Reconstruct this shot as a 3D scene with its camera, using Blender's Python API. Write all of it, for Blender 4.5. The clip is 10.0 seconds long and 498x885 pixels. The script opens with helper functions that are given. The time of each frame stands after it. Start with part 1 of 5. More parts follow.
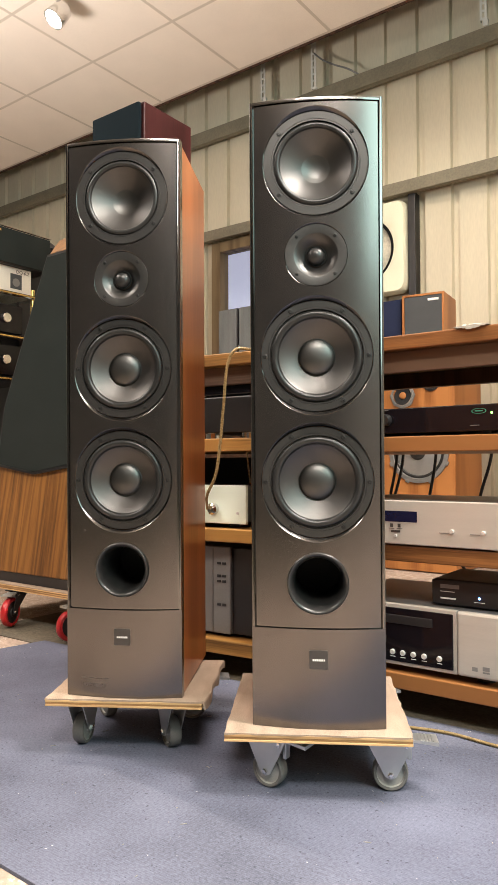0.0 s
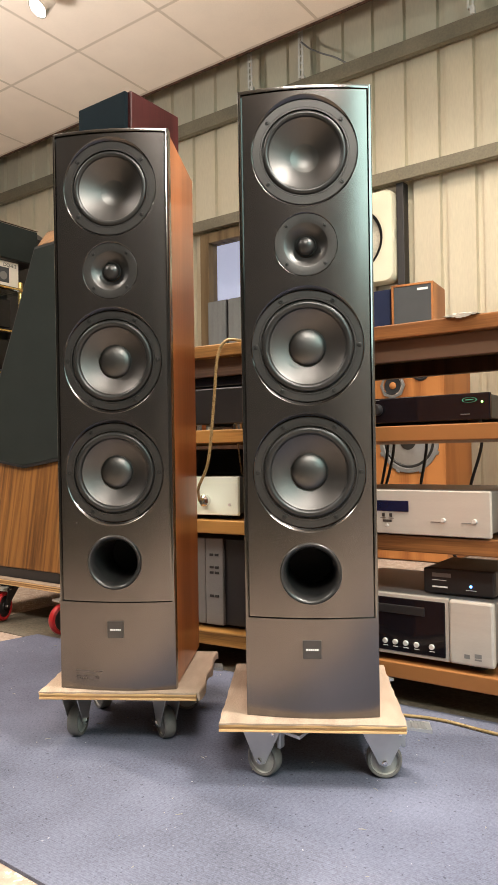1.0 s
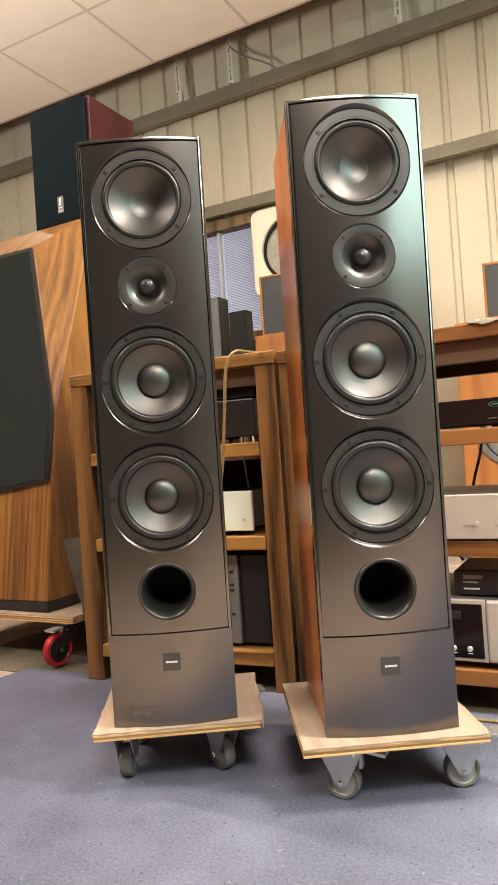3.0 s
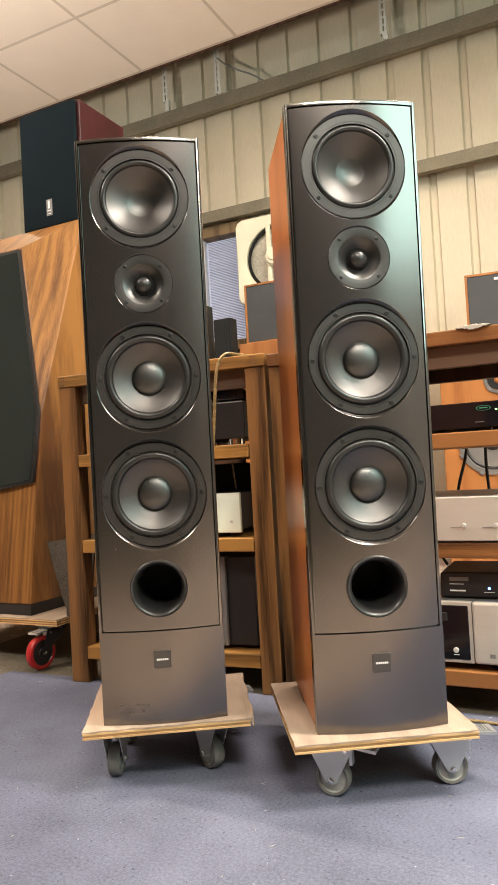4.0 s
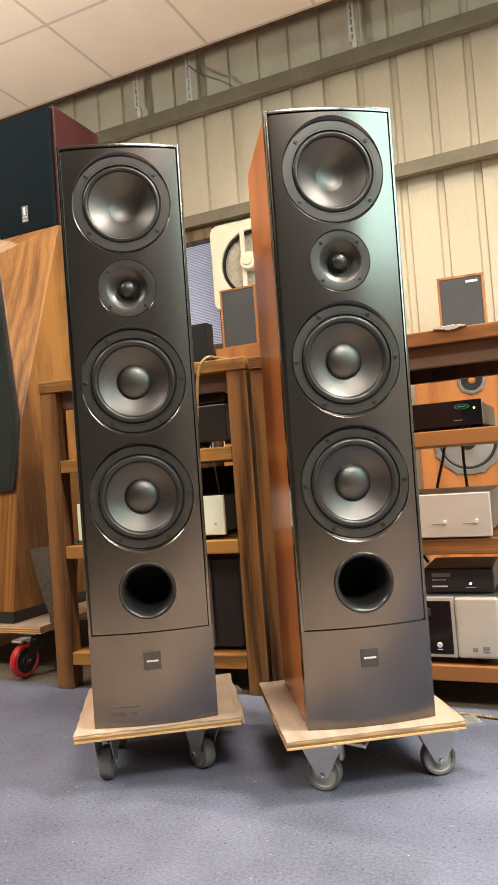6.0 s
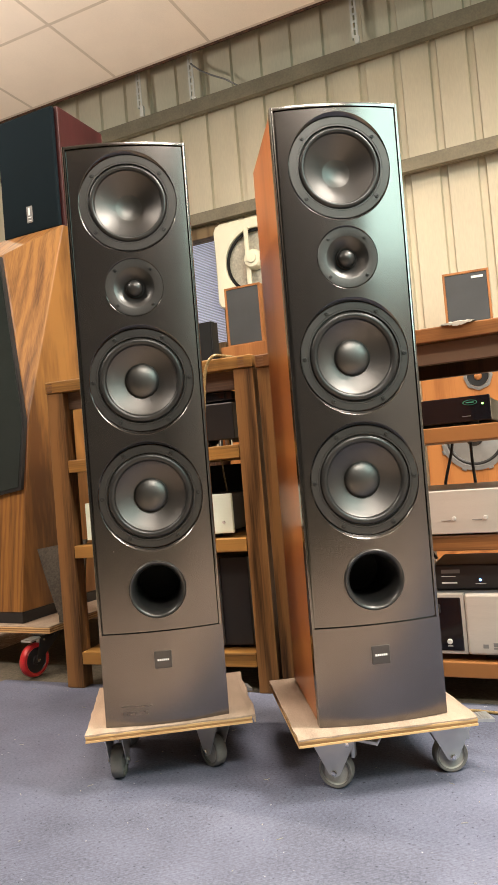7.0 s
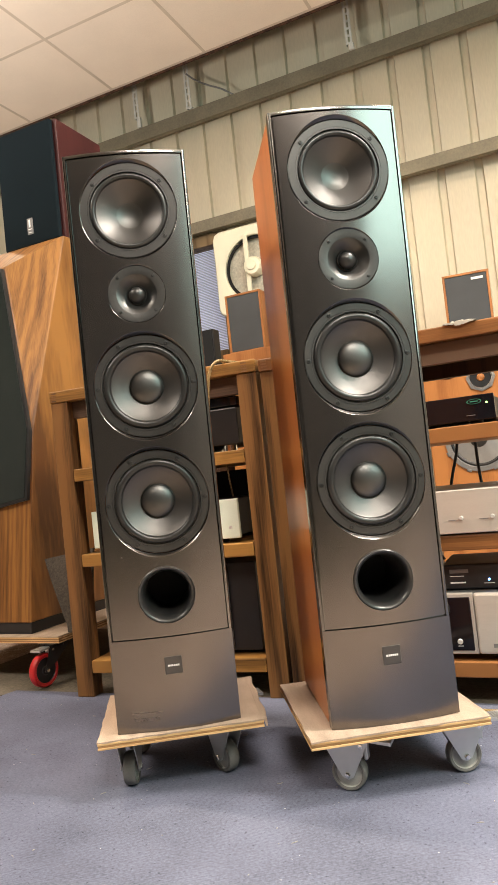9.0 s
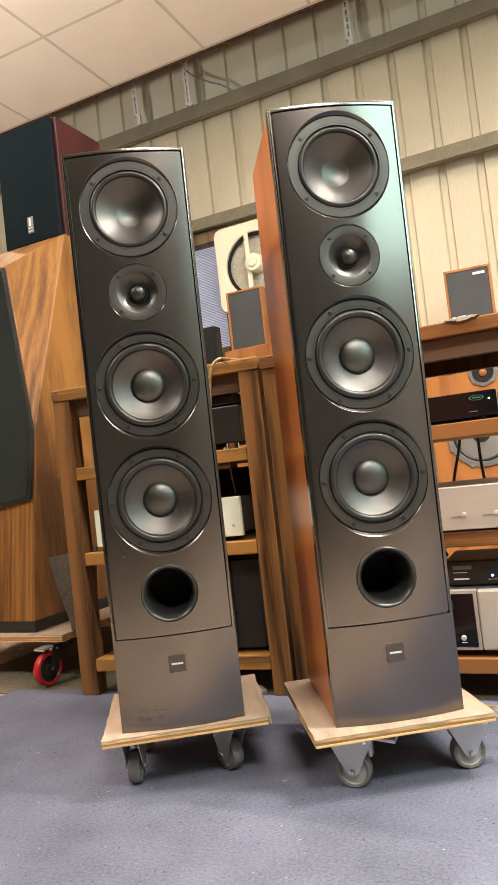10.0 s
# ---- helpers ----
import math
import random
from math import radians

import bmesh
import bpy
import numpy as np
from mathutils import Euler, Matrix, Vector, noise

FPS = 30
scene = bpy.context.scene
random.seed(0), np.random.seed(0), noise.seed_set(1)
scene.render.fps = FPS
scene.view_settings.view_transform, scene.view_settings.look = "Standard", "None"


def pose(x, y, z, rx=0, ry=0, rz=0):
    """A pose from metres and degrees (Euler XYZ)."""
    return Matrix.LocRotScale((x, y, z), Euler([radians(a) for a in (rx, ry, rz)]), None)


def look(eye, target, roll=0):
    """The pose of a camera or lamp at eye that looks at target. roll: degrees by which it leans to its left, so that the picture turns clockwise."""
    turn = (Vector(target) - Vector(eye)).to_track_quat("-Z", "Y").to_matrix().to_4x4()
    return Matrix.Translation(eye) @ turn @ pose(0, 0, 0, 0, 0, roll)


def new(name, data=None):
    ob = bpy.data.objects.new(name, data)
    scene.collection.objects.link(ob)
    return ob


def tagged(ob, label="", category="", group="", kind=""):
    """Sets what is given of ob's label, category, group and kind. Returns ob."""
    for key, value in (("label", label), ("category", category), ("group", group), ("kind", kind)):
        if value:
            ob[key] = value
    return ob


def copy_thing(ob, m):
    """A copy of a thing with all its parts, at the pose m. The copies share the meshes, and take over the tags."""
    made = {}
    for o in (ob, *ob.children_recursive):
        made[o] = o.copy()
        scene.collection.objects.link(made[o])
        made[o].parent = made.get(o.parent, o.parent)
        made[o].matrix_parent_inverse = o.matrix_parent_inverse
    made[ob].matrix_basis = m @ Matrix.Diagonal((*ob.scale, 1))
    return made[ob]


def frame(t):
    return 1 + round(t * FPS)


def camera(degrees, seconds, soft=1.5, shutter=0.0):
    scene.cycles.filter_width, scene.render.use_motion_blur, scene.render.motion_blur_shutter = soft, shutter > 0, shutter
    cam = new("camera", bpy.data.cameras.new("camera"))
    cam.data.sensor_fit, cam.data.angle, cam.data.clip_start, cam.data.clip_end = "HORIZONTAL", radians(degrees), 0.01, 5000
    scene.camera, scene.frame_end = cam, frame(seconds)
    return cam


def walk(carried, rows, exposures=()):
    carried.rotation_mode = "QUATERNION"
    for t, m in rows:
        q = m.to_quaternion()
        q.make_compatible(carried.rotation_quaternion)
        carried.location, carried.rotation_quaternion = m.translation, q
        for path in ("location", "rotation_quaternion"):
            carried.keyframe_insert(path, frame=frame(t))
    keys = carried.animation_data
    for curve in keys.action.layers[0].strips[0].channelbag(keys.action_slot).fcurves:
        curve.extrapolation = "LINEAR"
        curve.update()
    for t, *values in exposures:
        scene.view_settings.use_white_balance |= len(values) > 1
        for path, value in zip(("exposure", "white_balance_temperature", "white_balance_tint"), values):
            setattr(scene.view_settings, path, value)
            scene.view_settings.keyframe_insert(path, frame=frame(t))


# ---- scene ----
cam = camera(38.7, 10.0, shutter=0.4)
PATH = [
    (0, (-0.0167, 0.0288, 0.5831), (-1.1262, 1.5196, 0.6417), -0.2),
    (0.5, (-0.0167, 0.0288, 0.5822), (-1.1234, 1.5233, 0.6343), -0.3),
    (1, (-0.0195, 0.0288, 0.5822), (-1.1095, 1.5354, 0.6185), -0.8),
    (1.5, (-0.0586, 0.0065, 0.5822), (-1.1141, 1.5382, 0.5859), -2),
    (2, (-0.1414, -0.0260, 0.6008), (-1.1327, 1.5466, 0.5413), -4.2),
    (2.5, (-0.2306, -0.0577, 0.6185), (-1.1588, 1.5540, 0.5785), -5.1),
    (2.7, (-0.2520, -0.0772, 0.6222), (-1.1625, 1.5447, 0.6194), -4.6),
    (3.8, (-0.2900, -0.0960, 0.6110), (-1.1340, 1.5552, 0.6666), -3.1),
    (4, (-0.2939, -0.1088, 0.5989), (-1.1300, 1.5522, 0.6584), -3.2),
    (4.5, (-0.2920, -0.1153, 0.5868), (-1.0937, 1.5615, 0.6529), -3.3),
    (5, (-0.2957, -0.1228, 0.5887), (-1.0714, 1.5671, 0.6556), -3.6),
    (5.5, (-0.3013, -0.1321, 0.5906), (-1.0742, 1.5587, 0.6612), -4),
    (7, (-0.3134, -0.1348, 0.5915), (-1.1002, 1.5494, 0.6575), -4.8),
    (7.5, (-0.3162, -0.1404, 0.5887), (-1.1151, 1.5373, 0.6715), -5.1),
    (8, (-0.3171, -0.1395, 0.5840), (-1.1216, 1.5354, 0.6752), -5.4),
    (8.5, (-0.3171, -0.1358, 0.5831), (-1.1151, 1.5419, 0.6743), -5.8),
    (9, (-0.3171, -0.1386, 0.5831), (-1.1095, 1.5419, 0.6705), -6.1),
    (9.5, (-0.3171, -0.1376, 0.5831), (-1.1114, 1.5419, 0.6668), -6.4),
    (10, (-0.3171, -0.1367, 0.5859), (-1.1160, 1.5410, 0.6650), -6.5),
]
walk(cam, [(t, look(eye, target, roll)) for t, eye, target, roll in PATH],
     exposures=((0, 0.0, 6330, 12), (1.5, -0.02, 6310, 11), (2.0, -0.04, 6330, 11), (2.5, -0.02, 6560, 12), (4.0, 0.0, 6490, 11), (10, 0.0, 6490, 11)))

# ---------------- world and lights ----------------
world = bpy.data.worlds.new("world")
scene.world = world
world.use_nodes = True
sky = world.node_tree.nodes.new("ShaderNodeTexSky")
sky.sky_type, sky.sun_disc, sky.sun_elevation, sky.sun_rotation = "NISHITA", False, radians(12), radians(200)
world.node_tree.links.new(sky.outputs[0], world.node_tree.nodes["Background"].inputs[0])
world.node_tree.nodes["Background"].inputs[1].default_value = 0.05


def lamp(name, kind, at, aim, power, colour, size=0.3, size_y=None, cone=70):
    data = bpy.data.lights.new(name, kind)
    data.energy, data.color = power, colour
    if kind == "AREA":
        data.shape, data.size = ("RECTANGLE", size) if size_y else ("DISK", size)
        if size_y:
            data.size_y = size_y
    else:
        data.shadow_soft_size = size
    if kind == "SPOT":
        data.spot_size, data.spot_blend = radians(cone), 0.7
    ob = new(name, data)
    ob.matrix_world = look(at, aim)
    return ob


OVERHEAD, WARM, COOL = (1.0, 0.915, 0.80), (1.0, 0.86, 0.64), (0.66, 1.0, 0.90)
# unseen overhead lights added over the floor, with upward ones to brighten the ceiling
for x, y, down, up in ((0.7, -0.75, 115, 40), (-2.8, -0.6, 72, 40), (-0.6, 2.05, 36, 30), (0.88, 1.28, 158, 30)):
    lamp("overhead_area_lamp", "AREA", (x, y, 2.98), (x, y, 0), down, OVERHEAD, 1.3, 0.25)
    lamp("overhead_area_lamp", "AREA", (x, y, 3.02), (x, y, 4), up, (1.0, 0.925, 0.82), 1.3, 0.25)
# unseen fill light, added low down to wash the ceiling tiles
lamp("ceiling_fill_lamp", "AREA", (-3.4, 0.9, 1.7), (-3.3, 1.3, 4), 92, (1.0, 0.925, 0.82), 0.6)
# cool hanging light panel of the side bay, which shows in the satin fronts
lamp("light_panel_lamp", "AREA", (1.9, 0.2, 2.35), (-0.6, 1.2, 1.2), 48, COOL, 1.4, 1.6)
# spots at ceiling height
lamp("spot_lamp", "SPOT", (-3.33, 2.63, 3.16), (-2.6, 2.1, 0), 35, WARM, 0.05, cone=75)
lamp("spot_lamp", "SPOT", (-2.55, 0.97, 3.16), (-0.76, 1.13, 0.75), 400, WARM, 0.06, cone=34)
# these two are unseen, added to brighten the back wall
lamp("spot_lamp", "SPOT", (-0.6, 3.0, 3.16), (-0.7, 4.35, 0.75), 27, (1.0, 0.77, 0.45), 0.05, cone=80)
lamp("spot_lamp", "SPOT", (-1.6, 2.9, 3.16), (-1.9, 4.3, 1.4), 36, WARM, 0.05, cone=75)

# ---------------- materials ----------------


def mat(name, colour, rough=0.5, metal=0.0, vary=0.15, scale=8.0, fine=120.0, bump=0.05, stretch=(1, 1, 1), random_tint=0.0, coat=0.0, spec=0.5, rvary=0.06):
    """A painted, metal, cloth or plastic surface: two scales of noise in colour and roughness, and fine relief."""
    m = bpy.data.materials.new(name)
    m.use_nodes = True
    t = m.node_tree
    n, l = t.nodes, t.links
    b = n["Principled BSDF"]
    co = n.new("ShaderNodeTexCoord")
    mp = n.new("ShaderNodeMapping")
    mp.inputs["Scale"].default_value = stretch
    l.new(co.outputs["Object"], mp.inputs[0])
    big, small = n.new("ShaderNodeTexNoise"), n.new("ShaderNodeTexNoise")
    big.inputs["Scale"].default_value, small.inputs["Scale"].default_value = scale, fine
    big.inputs["Detail"].default_value, small.inputs["Detail"].default_value = 5, 3
    l.new(mp.outputs[0], big.inputs[0]), l.new(mp.outputs[0], small.inputs[0])
    mix = n.new("ShaderNodeMath")
    mix.operation = "ADD"
    l.new(big.outputs[0], mix.inputs[0]), l.new(small.outputs[0], mix.inputs[1])
    ramp = n.new("ShaderNodeMapRange")
    ramp.inputs["From Min"].default_value, ramp.inputs["From Max"].default_value = 0.7, 1.3
    ramp.inputs["To Min"].default_value, ramp.inputs["To Max"].default_value = 1 - vary, 1 + vary
    l.new(mix.outputs[0], ramp.inputs[0])
    value = ramp.outputs[0]
    if random_tint:
        info, r2, mul = n.new("ShaderNodeObjectInfo"), n.new("ShaderNodeMapRange"), n.new("ShaderNodeMath")
        r2.inputs["To Min"].default_value, r2.inputs["To Max"].default_value = 1 - random_tint, 1 + random_tint
        mul.operation = "MULTIPLY"
        l.new(info.outputs["Random"], r2.inputs[0]), l.new(r2.outputs[0], mul.inputs[0]), l.new(value, mul.inputs[1])
        value = mul.outputs[0]
    tint = n.new("ShaderNodeVectorMath")
    tint.operation = "SCALE"
    tint.inputs[0].default_value = colour
    l.new(value, tint.inputs["Scale"]), l.new(tint.outputs[0], b.inputs["Base Color"])
    rr = n.new("ShaderNodeMapRange")
    rr.inputs["From Min"].default_value, rr.inputs["From Max"].default_value = 0.7, 1.3
    rr.inputs["To Min"].default_value, rr.inputs["To Max"].default_value = max(rough - rvary, 0.02), min(rough + rvary, 1)
    l.new(mix.outputs[0], rr.inputs[0]), l.new(rr.outputs[0], b.inputs["Roughness"])
    b.inputs["Metallic"].default_value = metal
    b.inputs["Coat Weight"].default_value = coat
    b.inputs["Specular IOR Level"].default_value = spec
    if bump:
        bp = n.new("ShaderNodeBump")
        bp.inputs["Strength"].default_value, bp.inputs["Distance"].default_value = bump, 0.002
        l.new(small.outputs[0], bp.inputs["Height"]), l.new(bp.outputs[0], b.inputs["Normal"])
    return m


def wood(name, dark, light, axis=2, rough=0.4, rings=22.0, coat=0.0, figure=1.0, band=0.35, warp=9.0, draw=0.10, deep=1.0):
    """Timber or veneer with long grain along the axis, broad figure and fine pores."""
    m = bpy.data.materials.new(name)
    m.use_nodes = True
    t = m.node_tree
    n, l = t.nodes, t.links
    b = n["Principled BSDF"]
    co, mp, mp2, info, add = n.new("ShaderNodeTexCoord"), n.new("ShaderNodeMapping"), n.new("ShaderNodeMapping"), n.new("ShaderNodeObjectInfo"), n.new("ShaderNodeVectorMath")
    add.operation = "ADD"
    off = n.new("ShaderNodeVectorMath")
    off.operation = "SCALE"
    off.inputs[0].default_value = (3.1, 5.7, 7.3)
    l.new(info.outputs["Random"], off.inputs["Scale"])
    l.new(co.outputs["Object"], add.inputs[0]), l.new(off.outputs[0], add.inputs[1])
    s = [1.0, deep, 1.0]
    s[axis] = draw
    mp.inputs["Scale"].default_value = s
    s2 = [1.0, deep, 1.0]
    s2[axis] = 0.03
    mp2.inputs["Scale"].default_value = s2
    l.new(add.outputs[0], mp.inputs[0]), l.new(add.outputs[0], mp2.inputs[0])
    broad, ring, pore = n.new("ShaderNodeTexNoise"), n.new("ShaderNodeTexWave"), n.new("ShaderNodeTexNoise")
    broad.inputs["Scale"].default_value, broad.inputs["Detail"].default_value = 7.0 * figure, 4
    ring.wave_type, ring.bands_direction = "BANDS", ("Y", "Z", "X")[axis]
    ring.inputs["Scale"].default_value, ring.inputs["Distortion"].default_value = rings / 6, warp
    ring.inputs["Detail"].default_value, ring.inputs["Detail Scale"].default_value = 3, 1.6
    pore.inputs["Scale"].default_value, pore.inputs["Detail"].default_value = 330.0, 2
    l.new(mp.outputs[0], broad.inputs[0]), l.new(mp.outputs[0], ring.inputs[0]), l.new(mp2.outputs[0], pore.inputs[0])
    m1, m2 = n.new("ShaderNodeMath"), n.new("ShaderNodeMath")
    m1.operation = m2.operation = "MULTIPLY_ADD"
    l.new(ring.outputs["Fac"], m1.inputs[0])
    m1.inputs[1].default_value = band
    l.new(broad.outputs[0], m1.inputs[2])
    l.new(pore.outputs[0], m2.inputs[0])
    m2.inputs[1].default_value = 0.45
    l.new(m1.outputs[0], m2.inputs[2])
    ramp = n.new("ShaderNodeValToRGB")
    ramp.color_ramp.elements[0].position, ramp.color_ramp.elements[1].position = 0.55, 1.15
    ramp.color_ramp.elements[0].color, ramp.color_ramp.elements[1].color = (*dark, 1), (*light, 1)
    l.new(m2.outputs[0], ramp.inputs[0]), l.new(ramp.outputs[0], b.inputs["Base Color"])
    b.inputs["Roughness"].default_value, b.inputs["Coat Weight"].default_value = rough, coat
    b.inputs["Specular IOR Level"].default_value, b.inputs["Coat Roughness"].default_value = 0.3, 0.16
    bp = n.new("ShaderNodeBump")
    bp.inputs["Strength"].default_value, bp.inputs["Distance"].default_value = 0.08, 0.001
    l.new(m2.outputs[0], bp.inputs["Height"]), l.new(bp.outputs[0], b.inputs["Normal"])
    return m


def carpet(name, base, fleck, fleck_at=0.74, pile=420.0, rib=0.0):
    """Needle-felt carpet: fibre grain, wear blotches and pale lint; rib: fine ribs and dark specks."""
    m = bpy.data.materials.new(name)
    m.use_nodes = True
    t = m.node_tree
    n, l = t.nodes, t.links
    b = n["Principled BSDF"]
    co = n.new("ShaderNodeTexCoord")
    grain, blot, lint, lint2, clump = (n.new("ShaderNodeTexNoise") for _ in range(5))
    for node, sc, de in ((grain, pile, 2), (blot, 3.2, 6), (lint, 34.0, 2), (lint2, 150.0, 1), (clump, pile * 0.42, 4)):
        node.inputs["Scale"].default_value, node.inputs["Detail"].default_value = sc, de
        l.new(co.outputs["Object"], node.inputs[0])
    add = n.new("ShaderNodeMath")
    add.operation = "ADD"
    mid = n.new("ShaderNodeMix")
    mid.inputs["Factor"].default_value = 0.55
    l.new(grain.outputs[0], mid.inputs["A"]), l.new(clump.outputs[0], mid.inputs["B"])
    l.new(mid.outputs["Result"], add.inputs[0]), l.new(blot.outputs[0], add.inputs[1])
    mr = n.new("ShaderNodeMapRange")
    mr.inputs["From Min"].default_value, mr.inputs["From Max"].default_value = 0.76, 1.24
    mr.inputs["To Min"].default_value, mr.inputs["To Max"].default_value = 0.62, 1.40
    l.new(add.outputs[0], mr.inputs[0])
    sc = n.new("ShaderNodeVectorMath")
    sc.operation = "SCALE"
    sc.inputs[0].default_value = base
    depth = mr.outputs[0]
    if rib:
        wave, speck, lo, hi, m1, m2 = n.new("ShaderNodeTexWave"), n.new("ShaderNodeTexNoise"), n.new("ShaderNodeMapRange"), n.new("ShaderNodeMapRange"), n.new("ShaderNodeMath"), n.new("ShaderNodeMath")
        wave.bands_direction = "Y"
        wave.inputs["Scale"].default_value, wave.inputs["Distortion"].default_value, wave.inputs["Detail Scale"].default_value = 74.0, 3.0, 4.0
        speck.inputs["Scale"].default_value, speck.inputs["Detail"].default_value = 120.0, 2
        l.new(co.outputs["Object"], wave.inputs[0]), l.new(co.outputs["Object"], speck.inputs[0])
        lo.inputs["To Min"].default_value, lo.inputs["To Max"].default_value = 1 - rib, 1 + rib
        hi.inputs["From Min"].default_value, hi.inputs["From Max"].default_value = 0.66, 0.72
        hi.inputs["To Min"].default_value, hi.inputs["To Max"].default_value = 1.0, 0.50
        m1.operation = m2.operation = "MULTIPLY"
        l.new(wave.outputs["Fac"], lo.inputs[0]), l.new(speck.outputs[0], hi.inputs[0])
        l.new(lo.outputs[0], m1.inputs[0]), l.new(hi.outputs[0], m1.inputs[1])
        l.new(m1.outputs[0], m2.inputs[0]), l.new(depth, m2.inputs[1])
        depth = m2.outputs[0]
    l.new(depth, sc.inputs["Scale"])
    mul = n.new("ShaderNodeMath")
    mul.operation = "MULTIPLY"
    l.new(lint.outputs[0], mul.inputs[0]), l.new(lint2.outputs[0], mul.inputs[1])
    gate = n.new("ShaderNodeMapRange")
    gate.inputs["From Min"].default_value, gate.inputs["From Max"].default_value = fleck_at * 0.55, fleck_at * 0.55 + 0.05
    l.new(mul.outputs[0], gate.inputs[0])
    mx = n.new("ShaderNodeMix")
    mx.data_type = "RGBA"
    mx.inputs["B"].default_value = (*fleck, 1)
    l.new(gate.outputs[0], mx.inputs["Factor"]), l.new(sc.outputs[0], mx.inputs["A"]), l.new(mx.outputs["Result"], b.inputs["Base Color"])
    b.inputs["Roughness"].default_value, b.inputs["Specular IOR Level"].default_value = 0.95, 0.15
    bp = n.new("ShaderNodeBump")
    bp.inputs["Strength"].default_value, bp.inputs["Distance"].default_value = 0.35, 0.002
    l.new(mid.outputs["Result"], bp.inputs["Height"]), l.new(bp.outputs[0], b.inputs["Normal"])
    return m


def glow(name, colour, strength):
    m = bpy.data.materials.new(name)
    m.use_nodes = True
    b = m.node_tree.nodes["Principled BSDF"]
    b.inputs["Base Color"].default_value, b.inputs["Emission Color"].default_value = (*colour, 1), (*colour, 1)
    b.inputs["Emission Strength"].default_value = strength
    return m


def clear(name, tint=(0.9, 0.97, 0.95), rough=0.02):
    m = bpy.data.materials.new(name)
    m.use_nodes = True
    b = m.node_tree.nodes["Principled BSDF"]
    b.inputs["Base Color"].default_value, b.inputs["Roughness"].default_value = (*tint, 1), rough
    b.inputs["Transmission Weight"].default_value, b.inputs["IOR"].default_value = 1.0, 1.45
    return m


SATIN = mat("satin_anthracite_lacquer", (0.180, 0.168, 0.162), 0.24, 0.97, 0.02, 3.0, 40, 0.0, rvary=0.0)
RIM = mat("gloss_anthracite_lacquer", (0.19, 0.186, 0.182), 0.14, 1.0, 0.03, 5, 20, 0, rvary=0.01)
FLANGE = mat("grey_black_cast_flange", (0.085, 0.083, 0.081), 0.40, 0.85, 0.06, 20, 300, 0.0, spec=0.3, rvary=0.02)
RUBBER = mat("black_rubber", (0.020, 0.0195, 0.019), 0.32, 0, 0.08, 10, 100, 0, rvary=0.02)
CONE = mat("metal_driver_cone", (0.112, 0.108, 0.105), 0.46, 1.0, 0.02, 6, 300, 0, rvary=0.01)
CAP = mat("metal_dust_cap", (0.115, 0.115, 0.112), 0.42, 1.0, 0.02, 6, 300, 0, rvary=0.01)
# darker than the front panel: shade in the driver recesses is put into this colour
SEAT = mat("shade_toned_seat_lacquer", (0.115, 0.108, 0.104), 0.20, 1.0, 0.02, 6, 40, 0, rvary=0.0)
# paler than the rim: the highlight along its outer edges is put into the colour
EDGE = mat("highlight_toned_edge", (0.28, 0.28, 0.27), 0.25, 1.0, 0.02, 6, 40, 0, rvary=0.0)
SCUFF = mat("rubbed_lacquer", (0.155, 0.140, 0.134), 0.30, 0.9, 0.25, 60, 300, 0)
HORN = mat("satin_horn_metal", (0.078, 0.077, 0.076), 0.36, 0.95, 0.03, 20, 300, 0, rvary=0.01)
PORT = mat("black_port_plastic", (0.055, 0.054, 0.053), 0.29, 0.6, 0.05, 10, 300, 0, rvary=0.01)
BLACK = mat("black_cavity", (0.006, 0.006, 0.006), 0.8, 0, 0.1, 20, 200, 0)
SCREW = mat("dark_steel_screw", (0.05, 0.05, 0.05), 0.45, 0.9, 0.1, 60, 400, 0)
BADGE = mat("dark_badge_metal", (0.085, 0.078, 0.074), 0.35, 0.6, 0.1, 30, 400, 0)
PRINT = mat("pale_print", (0.75, 0.74, 0.72), 0.5, 0, 0.05, 30, 300, 0)
CHERRY = wood("cherry_veneer", (0.20, 0.052, 0.012), (0.42, 0.140, 0.036), 2, 0.32, 10, coat=0.2)
PLY = wood("plywood_edge", (0.30, 0.155, 0.06), (0.66, 0.43, 0.20), 0, 0.6, 40)
PLYDARK = wood("plywood_dark_layer", (0.20, 0.10, 0.04), (0.34, 0.19, 0.08), 0, 0.7, 40)
FELT = mat("beige_felt", (0.39, 0.300, 0.228), 0.95, 0, 0.24, 7, 260, 0.5, (5, 1, 1), spec=0.1)
ZINC = mat("zinc_plated_steel", (0.50, 0.51, 0.51), 0.34, 0.75, 0.05, 12, 60, 0.01)
TYRE = mat("grey_rubber_tyre", (0.135, 0.13, 0.12), 0.6, 0, 0.12, 30, 300, 0.03)
HUB = mat("pale_grey_hub", (0.32, 0.315, 0.29), 0.45, 0, 0.10, 30, 300, 0.02)
RED = mat("red_polyurethane", (0.42, 0.012, 0.015), 0.35, 0, 0.12, 25, 300, 0.02)
RACKWOOD = wood("acacia_rack_wood", (0.018, 0.007, 0.0025), (0.205, 0.098, 0.033), 2, 0.45, 30, figure=2.6)
SHELFWOOD = wood("acacia_shelf_wood", (0.050, 0.020, 0.005), (0.33, 0.165, 0.042), 0, 0.45, 26)
REDSHELF = wood("reddish_acacia_shelf_wood", (0.050, 0.017, 0.006), (0.25, 0.105, 0.034), 0, 0.42, 26)
APRONWOOD = wood("grey_brown_acacia", (0.030, 0.017, 0.010), (0.120, 0.072, 0.046), 0, 0.5, 24)
